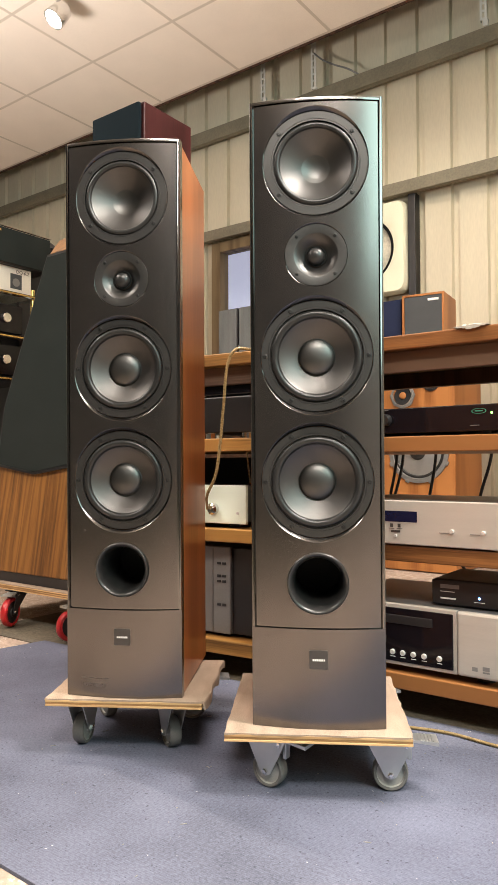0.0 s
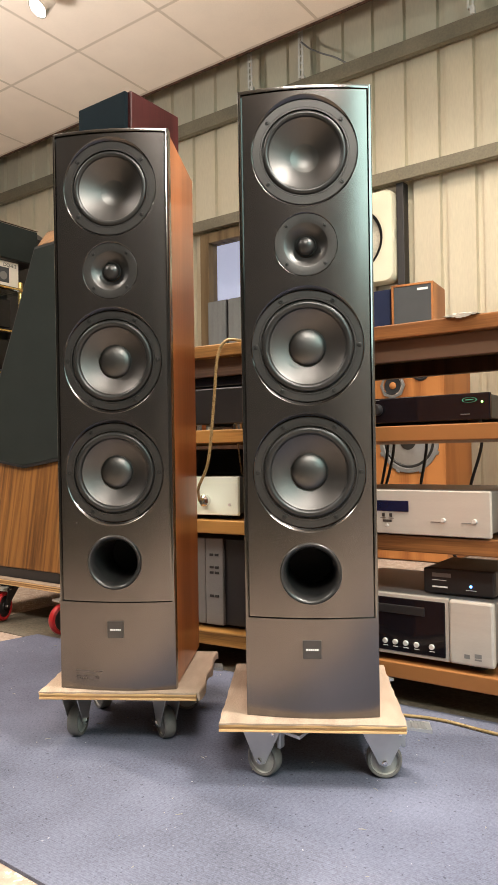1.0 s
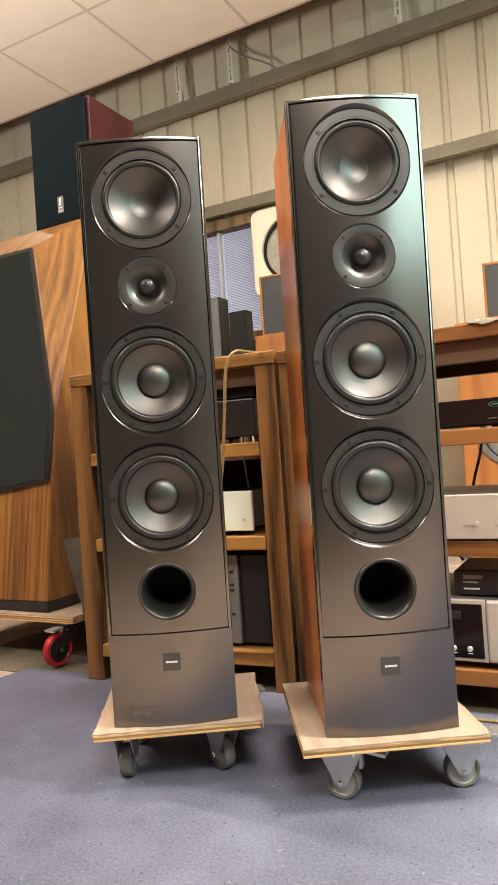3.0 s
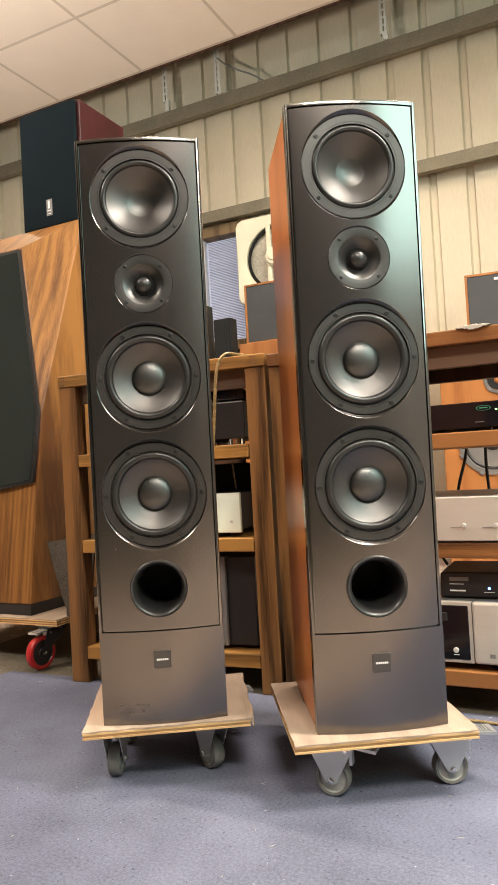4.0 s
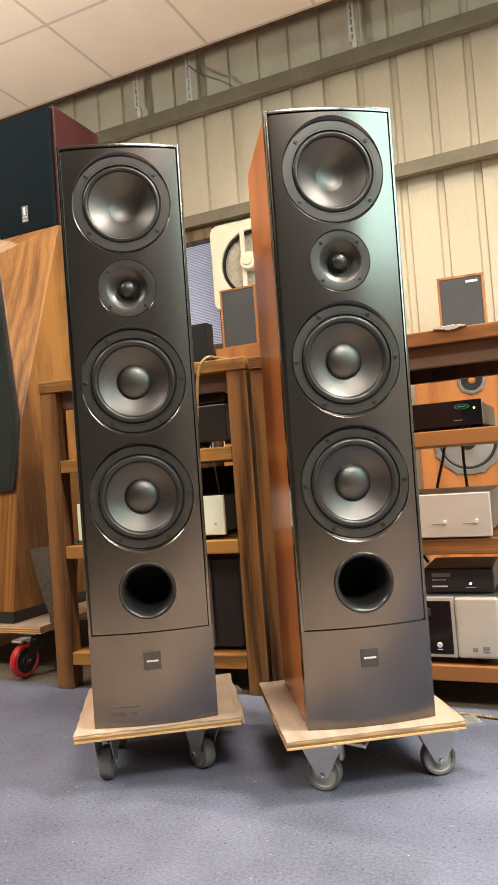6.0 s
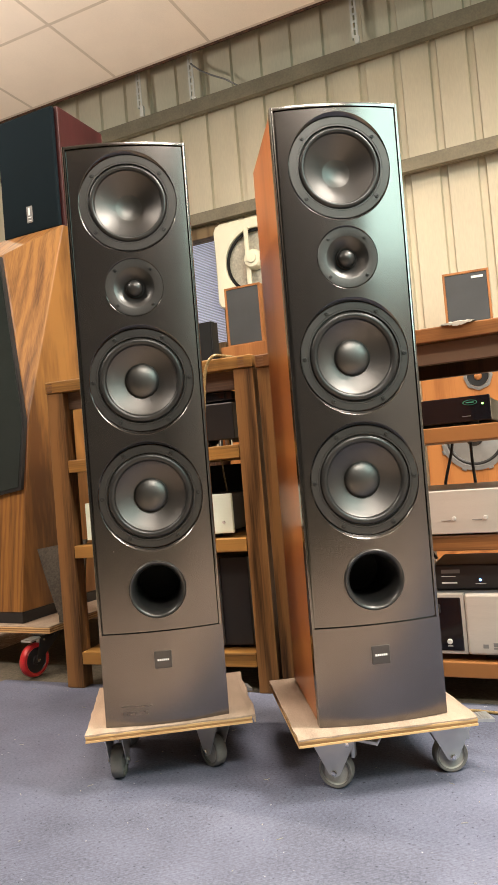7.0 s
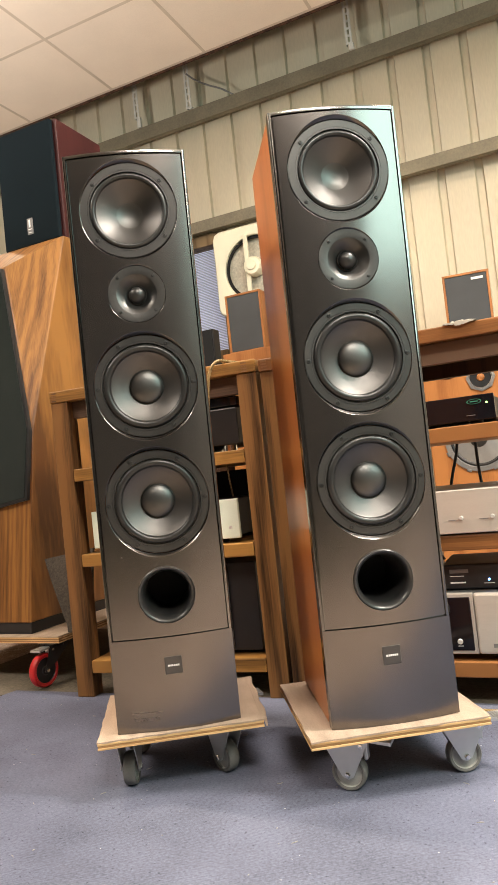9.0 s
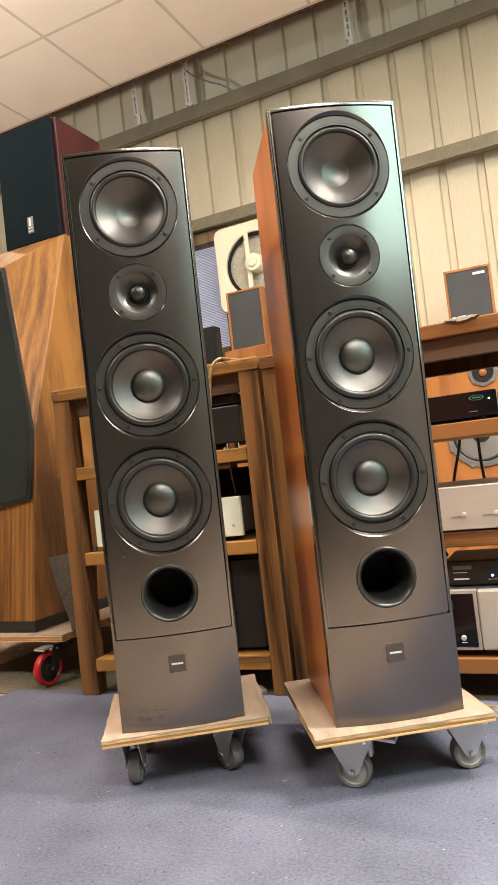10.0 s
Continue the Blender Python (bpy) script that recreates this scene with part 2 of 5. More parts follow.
RACKDARK = wood("dark_rack_wood", (0.022, 0.010, 0.006), (0.07, 0.032, 0.017), 2, 0.5, 26)
AVALON = wood("figured_walnut_veneer", (0.090, 0.034, 0.009), (0.28, 0.126, 0.032), 2, 0.42, 60, coat=0.1, figure=3.4, band=0.24, warp=12.0, draw=0.05, deep=0.22)
GRILLE = mat("dark_grey_green_grille_cloth", (0.022, 0.0265, 0.0250), 0.95, 0, 0.12, 6, 700, 0.3, spec=0.05)
BLUECLOTH = mat("blue_black_grille_cloth", (0.008, 0.013, 0.0165), 0.95, 0, 0.12, 6, 700, 0.3, spec=0.06)
MAROON = wood("maroon_stained_veneer", (0.028, 0.006, 0.0065), (0.060, 0.014, 0.0145), 2, 0.4, 12)
GREYCLOTH = mat("grey_grille_cloth", (0.075, 0.078, 0.082), 0.95, 0, 0.1, 8, 700, 0.25, spec=0.1)
PALECLOTH = mat("pale_grey_grille_cloth", (0.16, 0.165, 0.165), 0.95, 0, 0.2, 30, 500, 0.3, (1, 1, 0.1), spec=0.1)
TEAK = wood("orange_teak_veneer", (0.23, 0.080, 0.022), (0.40, 0.160, 0.048), 2, 0.42, 12)
SILVER = mat("brushed_silver_front", (0.50, 0.465, 0.42), 0.38, 0.35, 0.05, 4, 100, 0.01, (1, 1, 18))
WHITEFRONT = mat("pale_aluminium_front", (0.80, 0.90, 0.79), 0.4, 0.0, 0.04, 4, 300, 0.02)
STEELGREY = mat("grey_painted_steel", (0.20, 0.195, 0.19), 0.45, 0.3, 0.08, 8, 300, 0.04)
DARKSTEEL = mat("black_painted_steel", (0.016, 0.015, 0.016), 0.4, 0.1, 0.12, 8, 300, 0.04)
SMOKED = mat("gloss_black_window", (0.006, 0.005, 0.007), 0.10, 0, 0.1, 8, 200, 0, spec=0.28)
DISPLAY = mat("dark_blue_display", (0.006, 0.008, 0.03), 0.1, 0, 0.1, 8, 200, 0)
BLUELED = glow("blue_indicator", (0.10, 0.30, 1.0), 12)
GREENLED = glow("green_indicator", (0.25, 1.0, 0.12), 7)
GREENPRINT = mat("green_print", (0.03, 0.20, 0.13), 0.5, 0, 0.1, 30, 300, 0)
CABLE = mat("gold_clear_cable", (0.24, 0.17, 0.075), 0.28, 0.2, 0.15, 30, 200, 0.05)
BLACKCABLE = mat("black_cable", (0.015, 0.014, 0.014), 0.45, 0, 0.1, 30, 200, 0.02)
RUG = carpet("blue_grey_needle_felt", (0.117, 0.125, 0.172), (0.50, 0.50, 0.52), 0.87, rib=0.07)
BERBER = carpet("sand_berber_carpet", (0.34, 0.265, 0.215), (0.55, 0.47, 0.40), 0.55, 90)
OLIVE = carpet("unseen_dark_floor", (0.075, 0.064, 0.042), (0.2, 0.18, 0.13), 0.9, 200)
MATTAN = carpet("grey_tan_cord_carpet", (0.125, 0.108, 0.082), (0.25, 0.22, 0.17), 0.9, 200)
BUTTON = mat("satin_alloy_button", (0.62, 0.61, 0.59), 0.38, 0.5, 0.04, 20, 60, 0)
CHARCOAL = mat("charcoal_cloth", (0.020, 0.020, 0.021), 0.9, 0, 0.15, 10, 300, 0.1, spec=0.2)
NAVY = mat("navy_blue_cloth", (0.016, 0.022, 0.055), 0.8, 0, 0.1, 10, 300, 0.1, spec=0.2)
GALV = mat("bright_galvanised_steel", (0.60, 0.59, 0.55), 0.5, 0.0, 0.08, 20, 200, 0.04)
MATGREY = carpet("grey_brown_mat", (0.085, 0.073, 0.060), (0.33, 0.285, 0.24), 0.92, 300)
SHEET = mat("cream_coated_steel_sheet", (0.58, 0.525, 0.40), 0.5, 0.0, 0.07, 1.6, 40, 0.02, (3, 3, 0.5))
PURLIN = mat("dusty_galvanised_steel", (0.19, 0.168, 0.120), 0.6, 0.15, 0.22, 6, 90, 0.08)
TILE = mat("mineral_fibre_tile", (0.85, 0.75, 0.66), 0.9, 0, 0.035, 5, 160, 0.25)
TBAR = mat("beige_ceiling_bar", (0.62, 0.53, 0.445), 0.8, 0, 0.06, 8, 200, 0.02)
DULL = mat("dull_grey_panelling", (0.085, 0.082, 0.076), 0.8, 0, 0.2, 2, 60, 0.1)
REFLECTCREAM = mat("cream_reflector_wall", (0.27, 0.265, 0.25), 0.8, 0, 0.1, 2, 60, 0.1)
REFLECTWHITE = mat("white_reflector_wall", (0.66, 0.65, 0.62), 0.8, 0, 0.1, 2, 60, 0.1)
ROOF = mat("grey_roof_sheet", (0.22, 0.21, 0.19), 0.7, 0, 0.15, 2, 60, 0.05)
IVORY = mat("ivory_enamel", (0.82, 0.79, 0.62), 0.4, 0, 0.06, 5, 200, 0.02)
FRAMEWOOD = wood("weathered_window_wood", (0.09, 0.055, 0.026), (0.22, 0.15, 0.08), 2, 0.6, 20)
BLIND = mat("pale_blue_grey_blind", (0.52, 0.53, 0.60), 0.6, 0, 0.06, 8, 200, 0.02)
BRASS = mat("polished_brass", (0.75, 0.52, 0.18), 0.25, 1, 0.06, 20, 200, 0)
CARD = mat("white_carton", (0.72, 0.68, 0.60), 0.7, 0, 0.06, 8, 200, 0.03)
CHROME = mat("polished_chrome", (0.75, 0.74, 0.72), 0.12, 1, 0.04, 20, 200, 0)
GLASS = clear("clear_glass")
PANE = clear("window_glass", (0.95, 0.97, 1.0), 0.0)
PANE.node_tree.nodes["Principled BSDF"].inputs["IOR"].default_value = 1.12
DUSTY = mat("dusty_ivory_shutter", (0.50, 0.47, 0.39), 0.7, 0, 0.3, 9, 60, 0.1)
ENDGRAIN = wood("end_grain", (0.07, 0.034, 0.014), (0.20, 0.10, 0.045), 1, 0.6, 40)
DUSK = glow("dusk_daylight", (0.60, 0.60, 0.73), 0.62)
LAMPFACE = glow("lamp_face", (1.0, 0.93, 0.82), 14)
TAPE = mat("pale_fibre", (0.38, 0.355, 0.31), 0.9, 0, 0.08, 40, 300, 0.3)

# ---------------- mesh helpers ----------------


def mesh_of(name, bm, material, smooth=False):
    bmesh.ops.recalc_face_normals(bm, faces=bm.faces[:])
    me = bpy.data.meshes.new(name)
    bm.to_mesh(me)
    bm.free()
    me.materials.append(material)
    if smooth:
        me.polygons.foreach_set("use_smooth", [True] * len(me.polygons))
        me.set_sharp_from_angle(angle=radians(38))
    return me


def part(name, bm, material, parent, label="", at=None, smooth=False):
    ob = new(name, mesh_of(name, bm, material, smooth))
    ob.parent = parent
    if at is not None:
        ob.matrix_basis = at
    if label:
        ob["label"] = label
    return ob


def thing(name, m, label, category, group="", kind=""):
    ob = new(name)
    ob.empty_display_size = 0.05
    ob.matrix_basis = m
    return tagged(ob, label, category, group, kind)


def solid(name, bm, material, label, category, kind="", m=None, group="", smooth=False):
    ob = new(name, mesh_of(name, bm, material, smooth))
    if m is not None:
        ob.matrix_basis = m
    return tagged(ob, label, category, group, kind)


def box(x0, x1, y0, y1, z0, z1, bevel=0.0, bm=None, m=None):
    bm = bm or bmesh.new()
    made = bmesh.ops.create_cube(bm, size=1.0)["verts"]
    for v in made:
        v.co = Vector(((x0 + x1) / 2 + v.co.x * (x1 - x0), (y0 + y1) / 2 + v.co.y * (y1 - y0), (z0 + z1) / 2 + v.co.z * (z1 - z0)))
    if m is not None:
        for v in made:
            v.co = m @ v.co
    if bevel:
        edges = list({e for v in made for e in v.link_edges})
        bmesh.ops.bevel(bm, geom=edges, offset=bevel, segments=2, profile=0.5, affect="EDGES")
    return bm


def lathe(profile, seg=64, bm=None, m=None):
    """A solid of revolution about the local y axis; profile: (radius, y) from the outside in."""
    bm = bm or bmesh.new()
    rows = []
    for r, y in profile:
        if r < 1e-6:
            rows.append([bm.verts.new((0, y, 0))])
        else:
            rows.append([bm.verts.new((r * math.cos(2 * math.pi * k / seg), y, r * math.sin(2 * math.pi * k / seg))) for k in range(seg)])
    for a, b in zip(rows, rows[1:]):
        for k in range(seg):
            j = (k + 1) % seg
            if len(b) == 1:
                bm.faces.new((a[k], a[j], b[0]))
            elif len(a) == 1:
                bm.faces.new((a[0], b[j], b[k]))
            else:
                bm.faces.new((a[k], a[j], b[j], b[k]))
    if m is not None:
        for row in rows:
            for v in row:
                v.co = m @ v.co
    return bm


def poly(points, faces, bm=None):
    bm = bm or bmesh.new()
    vs = [bm.verts.new(p) for p in points]
    for f in faces:
        bm.faces.new([vs[i] for i in f])
    return bm


def tube(points, radius, seg=10, closed_ends=True):
    """A round cable through the points, smoothed by a Catmull-Rom curve."""
    pts = [Vector(p) for p in points]
    ext = [pts[0] * 2 - pts[1], *pts, pts[-1] * 2 - pts[-2]]
    path = []
    for i in range(1, len(ext) - 2):
        for k in range(8):
            s = k / 8
            a, b, c, d = ext[i - 1:i + 3]
            path.append(0.5 * ((2 * b) + (c - a) * s + (2 * a - 5 * b + 4 * c - d) * s * s + (3 * b - a - 3 * c + d) * s ** 3))
    path.append(pts[-1])
    bm = bmesh.new()
    rows = []
    u = Vector((0.31, 0.57, 0.76))
    for i, p in enumerate(path):
        d = (path[min(i + 1, len(path) - 1)] - path[max(i - 1, 0)]).normalized()
        u = (u - d * u.dot(d)).normalized()
        w = d.cross(u)
        rows.append([bm.verts.new(p + radius * (math.cos(2 * math.pi * k / seg) * u + math.sin(2 * math.pi * k / seg) * w)) for k in range(seg)])
    for a, b in zip(rows, rows[1:]):
        for k in range(seg):
            bm.faces.new((a[k], a[(k + 1) % seg], b[(k + 1) % seg], b[k]))
    bm.faces.new(rows[0]), bm.faces.new(rows[-1][::-1])
    return bm

# ---------------- the setting ----------------
WALL_Y, CEIL_Z, CEIL_Y = 4.35, 3.34, 3.895
solid("floor", box(-7.5, 3.2, -0.6, 4.5, -0.12, -0.006), BERBER, "sand-coloured looped berber carpet covering the shop floor", "floor", "structure")
# unseen floor, added dark so that the satin fronts reflect less from behind
solid("floor_behind", box(-7.5, 3.2, -4.0, -0.6, -0.12, -0.006), OLIVE, "unseen olive-brown floor behind the visitor, added to darken reflections", "floor", "structure")
solid("rug", poly([(-2.02, 1.37, 0), (-1.99, 1.535, 0), (-1.70, 1.545, 0), (1.6, 1.66, 0), (1.6, 0.60, 0), (-0.98, 0.66, 0), (-1.28, 0.655, 0), (-1.62, 0.90, 0),
                   (-2.02, 1.37, -0.006), (-1.99, 1.535, -0.006), (-1.70, 1.545, -0.006), (1.6, 1.66, -0.006), (1.6, 0.60, -0.006), (-0.98, 0.66, -0.006), (-1.28, 0.655, -0.006), (-1.62, 0.90, -0.006)],
                  [tuple(range(8))] + [(i, (i + 1) % 8, 8 + (i + 1) % 8, 8 + i) for i in range(8)]), RUG,
      "blue-grey needle-felt rug with pale lint, lying on the carpet", "rug", "structure")


solid("floor_strip", box(-2.33, 1.6, 1.50, 2.35, -0.02, -0.003), MATTAN, "grey-tan cord carpet strip under the racks", "carpet", "structure")
# pale lint trodden into the rug
bm = bmesh.new()
rng = random.Random(11)
for k in range(130):
    x, y = rng.uniform(-1.9, -0.1), rng.uniform(0.62, 1.55)
    a, ln, wd = rng.uniform(0, 6.28), rng.choice((0.001, 0.0015, 0.002, 0.0025, 0.006)), rng.uniform(0.0006, 0.0014)
    dx, dy = math.cos(a), math.sin(a)
    bend = rng.uniform(-0.4, 0.4) * ln
    ring = [(x - dx * ln, y - dy * ln), (x + dy * bend, y - dx * bend), (x + dx * ln, y + dy * ln), (x + dy * (bend + wd), y - dx * (bend + wd))]
    if x < -1.62 and y < 0.9 - (x + 1.62) * 1.175 + 0.02:
        continue
    lo = [bm.verts.new((*p, 0.0003)) for p in ring]
    hi = [bm.verts.new((*p, 0.0012)) for p in ring]
    bm.faces.new(lo[::-1]), bm.faces.new(hi)
    for i in range(4):
        bm.faces.new((lo[i], lo[(i + 1) % 4], hi[(i + 1) % 4], hi[i]))
solid("lint", bm, TAPE, "scattered pale lint and fibres on the rug", "lint", "stuff")


def sheet_wall(x0, x1, z0, z1):
    """Box-profile steel cladding: flat pans and narrow trapezoid ribs, seen from their hollow side."""
    bm = bmesh.new()
    line = [(x0, WALL_Y)]
    for k in range(-30, 30):
        x = -1.800 + 0.2255 * k
        if x - 0.075 > x0 and x < x1 - 0.01:
            line += [(x - 0.060, WALL_Y), (x - 0.052, WALL_Y + 0.026), (x - 0.012, WALL_Y + 0.026), (x - 0.004, WALL_Y)]
    line.append((x1, WALL_Y))
    for front in zip(line, line[1:]):
        (xa, ya), (xb, yb) = front
        vs = [bm.verts.new(p) for p in ((xa, ya, z0), (xb, yb, z0), (xb, yb, z1), (xa, ya, z1))]
        bm.faces.new(vs)
    bmesh.ops.remove_doubles(bm, verts=bm.verts[:], dist=1e-5)
    return bm


WX0, WX1, WZ0, WZ1 = -3.50, -2.45, 1.46, 2.27
for x0, x1, z0, z1 in ((-7.5, WX0, 0, 4.4), (WX1, 3.2, 0, 4.4), (WX0, WX1, WZ1, 4.4), (WX0, WX1, 0, WZ0)):
    w = solid("wall_north", sheet_wall(x0, x1, z0, z1), SHEET, "cream box-profile steel cladding of the back wall", "wall", "structure")
    sol = w.modifiers.new("thickness", "SOLIDIFY")
    sol.thickness, sol.offset = 0.004, 0
# west and east walls are unseen; their pale tone is added to brighten reflections
solid("wall_west", box(-7.6, -7.5, -4, 4.5, 0, 4.4), REFLECTWHITE, "unseen plain white wall at the far side, added as a reflector", "wall", "structure")
solid("wall_east", box(3.2, 3.3, -4, 4.5, 0, 4.4), REFLECTCREAM, "unseen plain cream wall at the far side, added as a reflector", "wall", "structure")
solid("wall_south", box(-7.5, 3.2, -4.1, -4.0, 0, 4.4), DULL, "plain dull plastered wall behind the visitor", "wall", "structure")
solid("roof", box(-7.6, 3.3, -4.1, 4.5, 4.4, 4.5), ROOF, "grey roof sheeting above the suspended ceiling", "roof", "structure")


def purlin(z, h=0.075, y=WALL_Y - 0.025, x0=-7.4, x1=3.1):
    bm = box(x0, x1, y - 0.09, y, z + h - 0.006, z + h)
    box(x0, x1, y - 0.096, y - 0.088, z, z + h - 0.001, 0, bm)
    box(x0, x1, y - 0.09, y - 0.05, z, z + 0.006, 0, bm)
    return solid("wall_rail", bm, PURLIN, "dusty galvanised steel rail along the clad wall", "wall rail", "structure")


purlin(3.108, 0.098)
purlin(2.324, 0.080)

# suspended ceiling: one mesh of tiles and bars
bm = bmesh.new()
PX, PY = 0.735, 0.64
xs = [-2.973 + PX * k for k in range(-7, 9)]
ys = [3.217 + PY * k for k in range(-12, 1)] + [CEIL_Y]
for xa, xb in zip(xs, xs[1:]):
    for ya, yb in zip(ys, ys[1:]):
        box(xa + 0.0085, xb - 0.0085, ya + 0.0085, yb - 0.0085, CEIL_Z, CEIL_Z + 0.015, 0, bm)
solid("ceiling", bm, TILE, "suspended ceiling of off-white mineral fibre tiles", "ceiling", "structure")
bm = bmesh.new()
for x in xs:
    box(x - 0.010, x + 0.010, ys[0], CEIL_Y, CEIL_Z - 0.0015, CEIL_Z + 0.03, 0, bm)
for y in ys:
    box(xs[0], xs[-1], y - 0.010, y + 0.010, CEIL_Z - 0.0010, CEIL_Z + 0.03, 0, bm)
solid("ceiling_trim", bm, TBAR, "cream metal bars that carry the ceiling tiles", "trim", "structure")
solid("ceiling_edge", box(xs[0], xs[-1], CEIL_Y + 0.010, CEIL_Y + 0.022, CEIL_Z - 0.014, CEIL_Z + 0.03), RACKDARK, "dark wooden strip along the open ceiling edge", "trim", "structure")

# window in the clad wall
win = thing("window_1", pose(0, WALL_Y, 0), "wooden framed window with blue-grey daylight behind a blind", "window", kind="structure")
for nm, b in (("frame", (WX0 - 0.05, WX0 + 0.035, -0.06, 0.05, WZ0 - 0.05, WZ1 + 0.05)), ("frame", (WX1 - 0.035, WX1 + 0.05, -0.06, 0.05, WZ0 - 0.05, WZ1 + 0.05)),
              ("frame", (WX0 + 0.035, WX1 - 0.035, -0.06, 0.05, WZ1 - 0.03, WZ1 + 0.05)), ("sill", (WX0 + 0.035, WX1 - 0.035, -0.08, 0.05, WZ0 - 0.05, WZ0 + 0.02)),
              ("mullion", (-3.195, -3.165, -0.02, 0.02, WZ0 + 0.02, WZ1 - 0.03)), ("mullion", (-2.825, -2.80, -0.02, 0.02, WZ0 + 0.02, WZ1 - 0.03))):
    part(nm, box(*b, 0.004), BLIND if nm == "mullion" else FRAMEWOOD, win, "blue-grey mullion" if nm == "mullion" else "")
for xa, xb in ((WX0 + 0.035, -3.195), (-3.165, -2.825), (-2.80, WX1 - 0.035)):
    part("pane", box(xa, xb, 0.0, 0.004, WZ0 + 0.02, WZ1 - 0.03), PANE, win).visible_shadow = False
    if xa < -3.3:
        continue
    bm = bmesh.new()
    z = WZ0 + 0.04
    while z < WZ1 - 0.04:
        box(xa + 0.004, xb - 0.004, 0.035, 0.037, z, z + 0.0075, 0, bm, Matrix.Translation((0, 0.036, z)) @ Matrix.Rotation(radians(68), 4, "X") @ Matrix.Translation((0, -0.036, -z)))
        z += 0.0115
    part("blind", bm, BLIND, win, "blue-grey slatted blind")
solid("backdrop", box(-4.4, -1.6, 4.9, 4.92, 1.0, 2.8), DUSK, "pale dusk daylight outside the window", "backdrop", "structure")


def bracket(x, z0, z1, y=WALL_Y - 0.13):
    """A slotted hanger: two strips joined by short webs, with a return flange."""
    bm = box(x - 0.021, x - 0.007, y - 0.003, y, z0, z1)
    box(x + 0.007, x + 0.021, y - 0.003, y, z0, z1, 0, bm)
    box(x - 0.021, x - 0.018, y, y + 0.03, z0, z1, 0, bm)
    z = z0
    while z < z1 - 0.014:
        box(x - 0.007, x + 0.007, y - 0.003, y, z, z + 0.014, 0, bm)
        z += 0.048
    box(x - 0.004, x + 0.026, y - 0.004, y + 0.02, 3.2055, z0 + 0.006, 0.002, bm)
    return solid("bracket", bm, GALV, "perforated steel hanger bracket on the wall rail", "bracket", group="hanger brackets")


bracket(-2.995, 3.275, 3.66)
bracket(-2.560, 3.212, 3.64)
bracket(-1.372, 3.245, 3.66)

# ---------------- the tower loudspeakers ----------------
SW, SH, SD, BOW = 0.1185, 1.118, 0.29, 0.014


def bow(x):
    return -BOW * (1 - (x / SW) ** 2)


def bowed(x0, x1, z0, z1, front=0.0, depth=0.02, n=20):
    """A slab whose front follows the bow of the baffle."""
    bm = bmesh.new()
    rows = []
    for k in range(n + 1):
        x = x0 + (x1 - x0) * k / n
        y = bow(x) + front
        rows.append([bm.verts.new(p) for p in ((x, y, z0), (x, y, z1), (x, depth, z1), (x, depth, z0))])
    for a, b in zip(rows, rows[1:]):
        for i in range(4):
            bm.faces.new((a[i], b[i], b[(i + 1) % 4], a[(i + 1) % 4]))
    bm.faces.new(rows[0]), bm.faces.new(rows[-1][::-1])
    return bm


def seat_radius(r_in, y_in, flare, c):
    """Where a cone that opens from a flat flange meets the bowed front, in the direction of cosine c."""
    r = r_in
    for _ in range(6):
        r = r_in + 0.0008 + flare * max(0.0, y_in - bow(r * c))
    return r


def pierced(bm, x0, x1, z0, z1, zc, hole, steps=5):
    """A cell of the bowed front with a round hole."""
    angles = sorted({2 * math.pi * k / 72 for k in range(72)} | {math.atan2(z - zc, x) % (2 * math.pi) for x in (x0, x1) for z in (z0, z1)})
    rows = []
    for a in angles:
        c, s = math.cos(a), math.sin(a)
        reach = min(((x1 if c > 0 else x0) / c) if abs(c) > 1e-9 else 9, (((z1 if s > 0 else z0) - zc) / s) if abs(s) > 1e-9 else 9)
        r = seat_radius(*hole, c) if isinstance(hole, tuple) else hole
        row = []
        for k in range(steps + 1):
            d = r + (reach - r) * k / steps
            row.append(bm.verts.new((d * c, bow(d * c), zc + d * s)))
        row.append(bm.verts.new((r * c, bow(r * c) + 0.012, zc + r * s)))
        rows.append(row)
    for a, b in zip(rows, rows[1:] + rows[:1]):
        for k in range(steps):
            bm.faces.new((a[k], b[k], b[k + 1], a[k + 1]))


def dish(zc, r_in, y_in, flare, seg=72):
    """The conical seat between the bowed front and the flat flange of a driver."""
    bm = bmesh.new()
    rows = []
    for k in range(seg):
        c, s = math.cos(2 * math.pi * k / seg), math.sin(2 * math.pi * k / seg)
        ro = seat_radius(r_in, y_in, flare, c)
        rows.append([bm.verts.new((r * c, y, zc + r * s)) for r, y in ((ro + 0.0003, bow(ro * c) - 0.0001), (ro - 0.0006, bow(ro * c) + 0.0005), (r_in, y_in))])
    for a, b in zip(rows, rows[1:] + rows[:1]):
        for i in range(2):
            bm.faces.new((a[i], b[i], b[i + 1], a[i + 1]))
    return bm


def screws(parent, zc, radius, angles, y, size=0.0036):
    for a in angles:
        x, z = radius * math.cos(radians(a)), radius * math.sin(radians(a))
        part("screw", lathe([(size * 1.25, 0.0004), (size * 1.2, -0.0006), (size, -0.0008), (size * 0.92, -0.0016), (size * 0.5, -0.0018), (size * 0.42, 0.0006), (0, 0.0006)], 16), SCREW, parent, "dark socket screw", pose(x, y, zc + z), True)


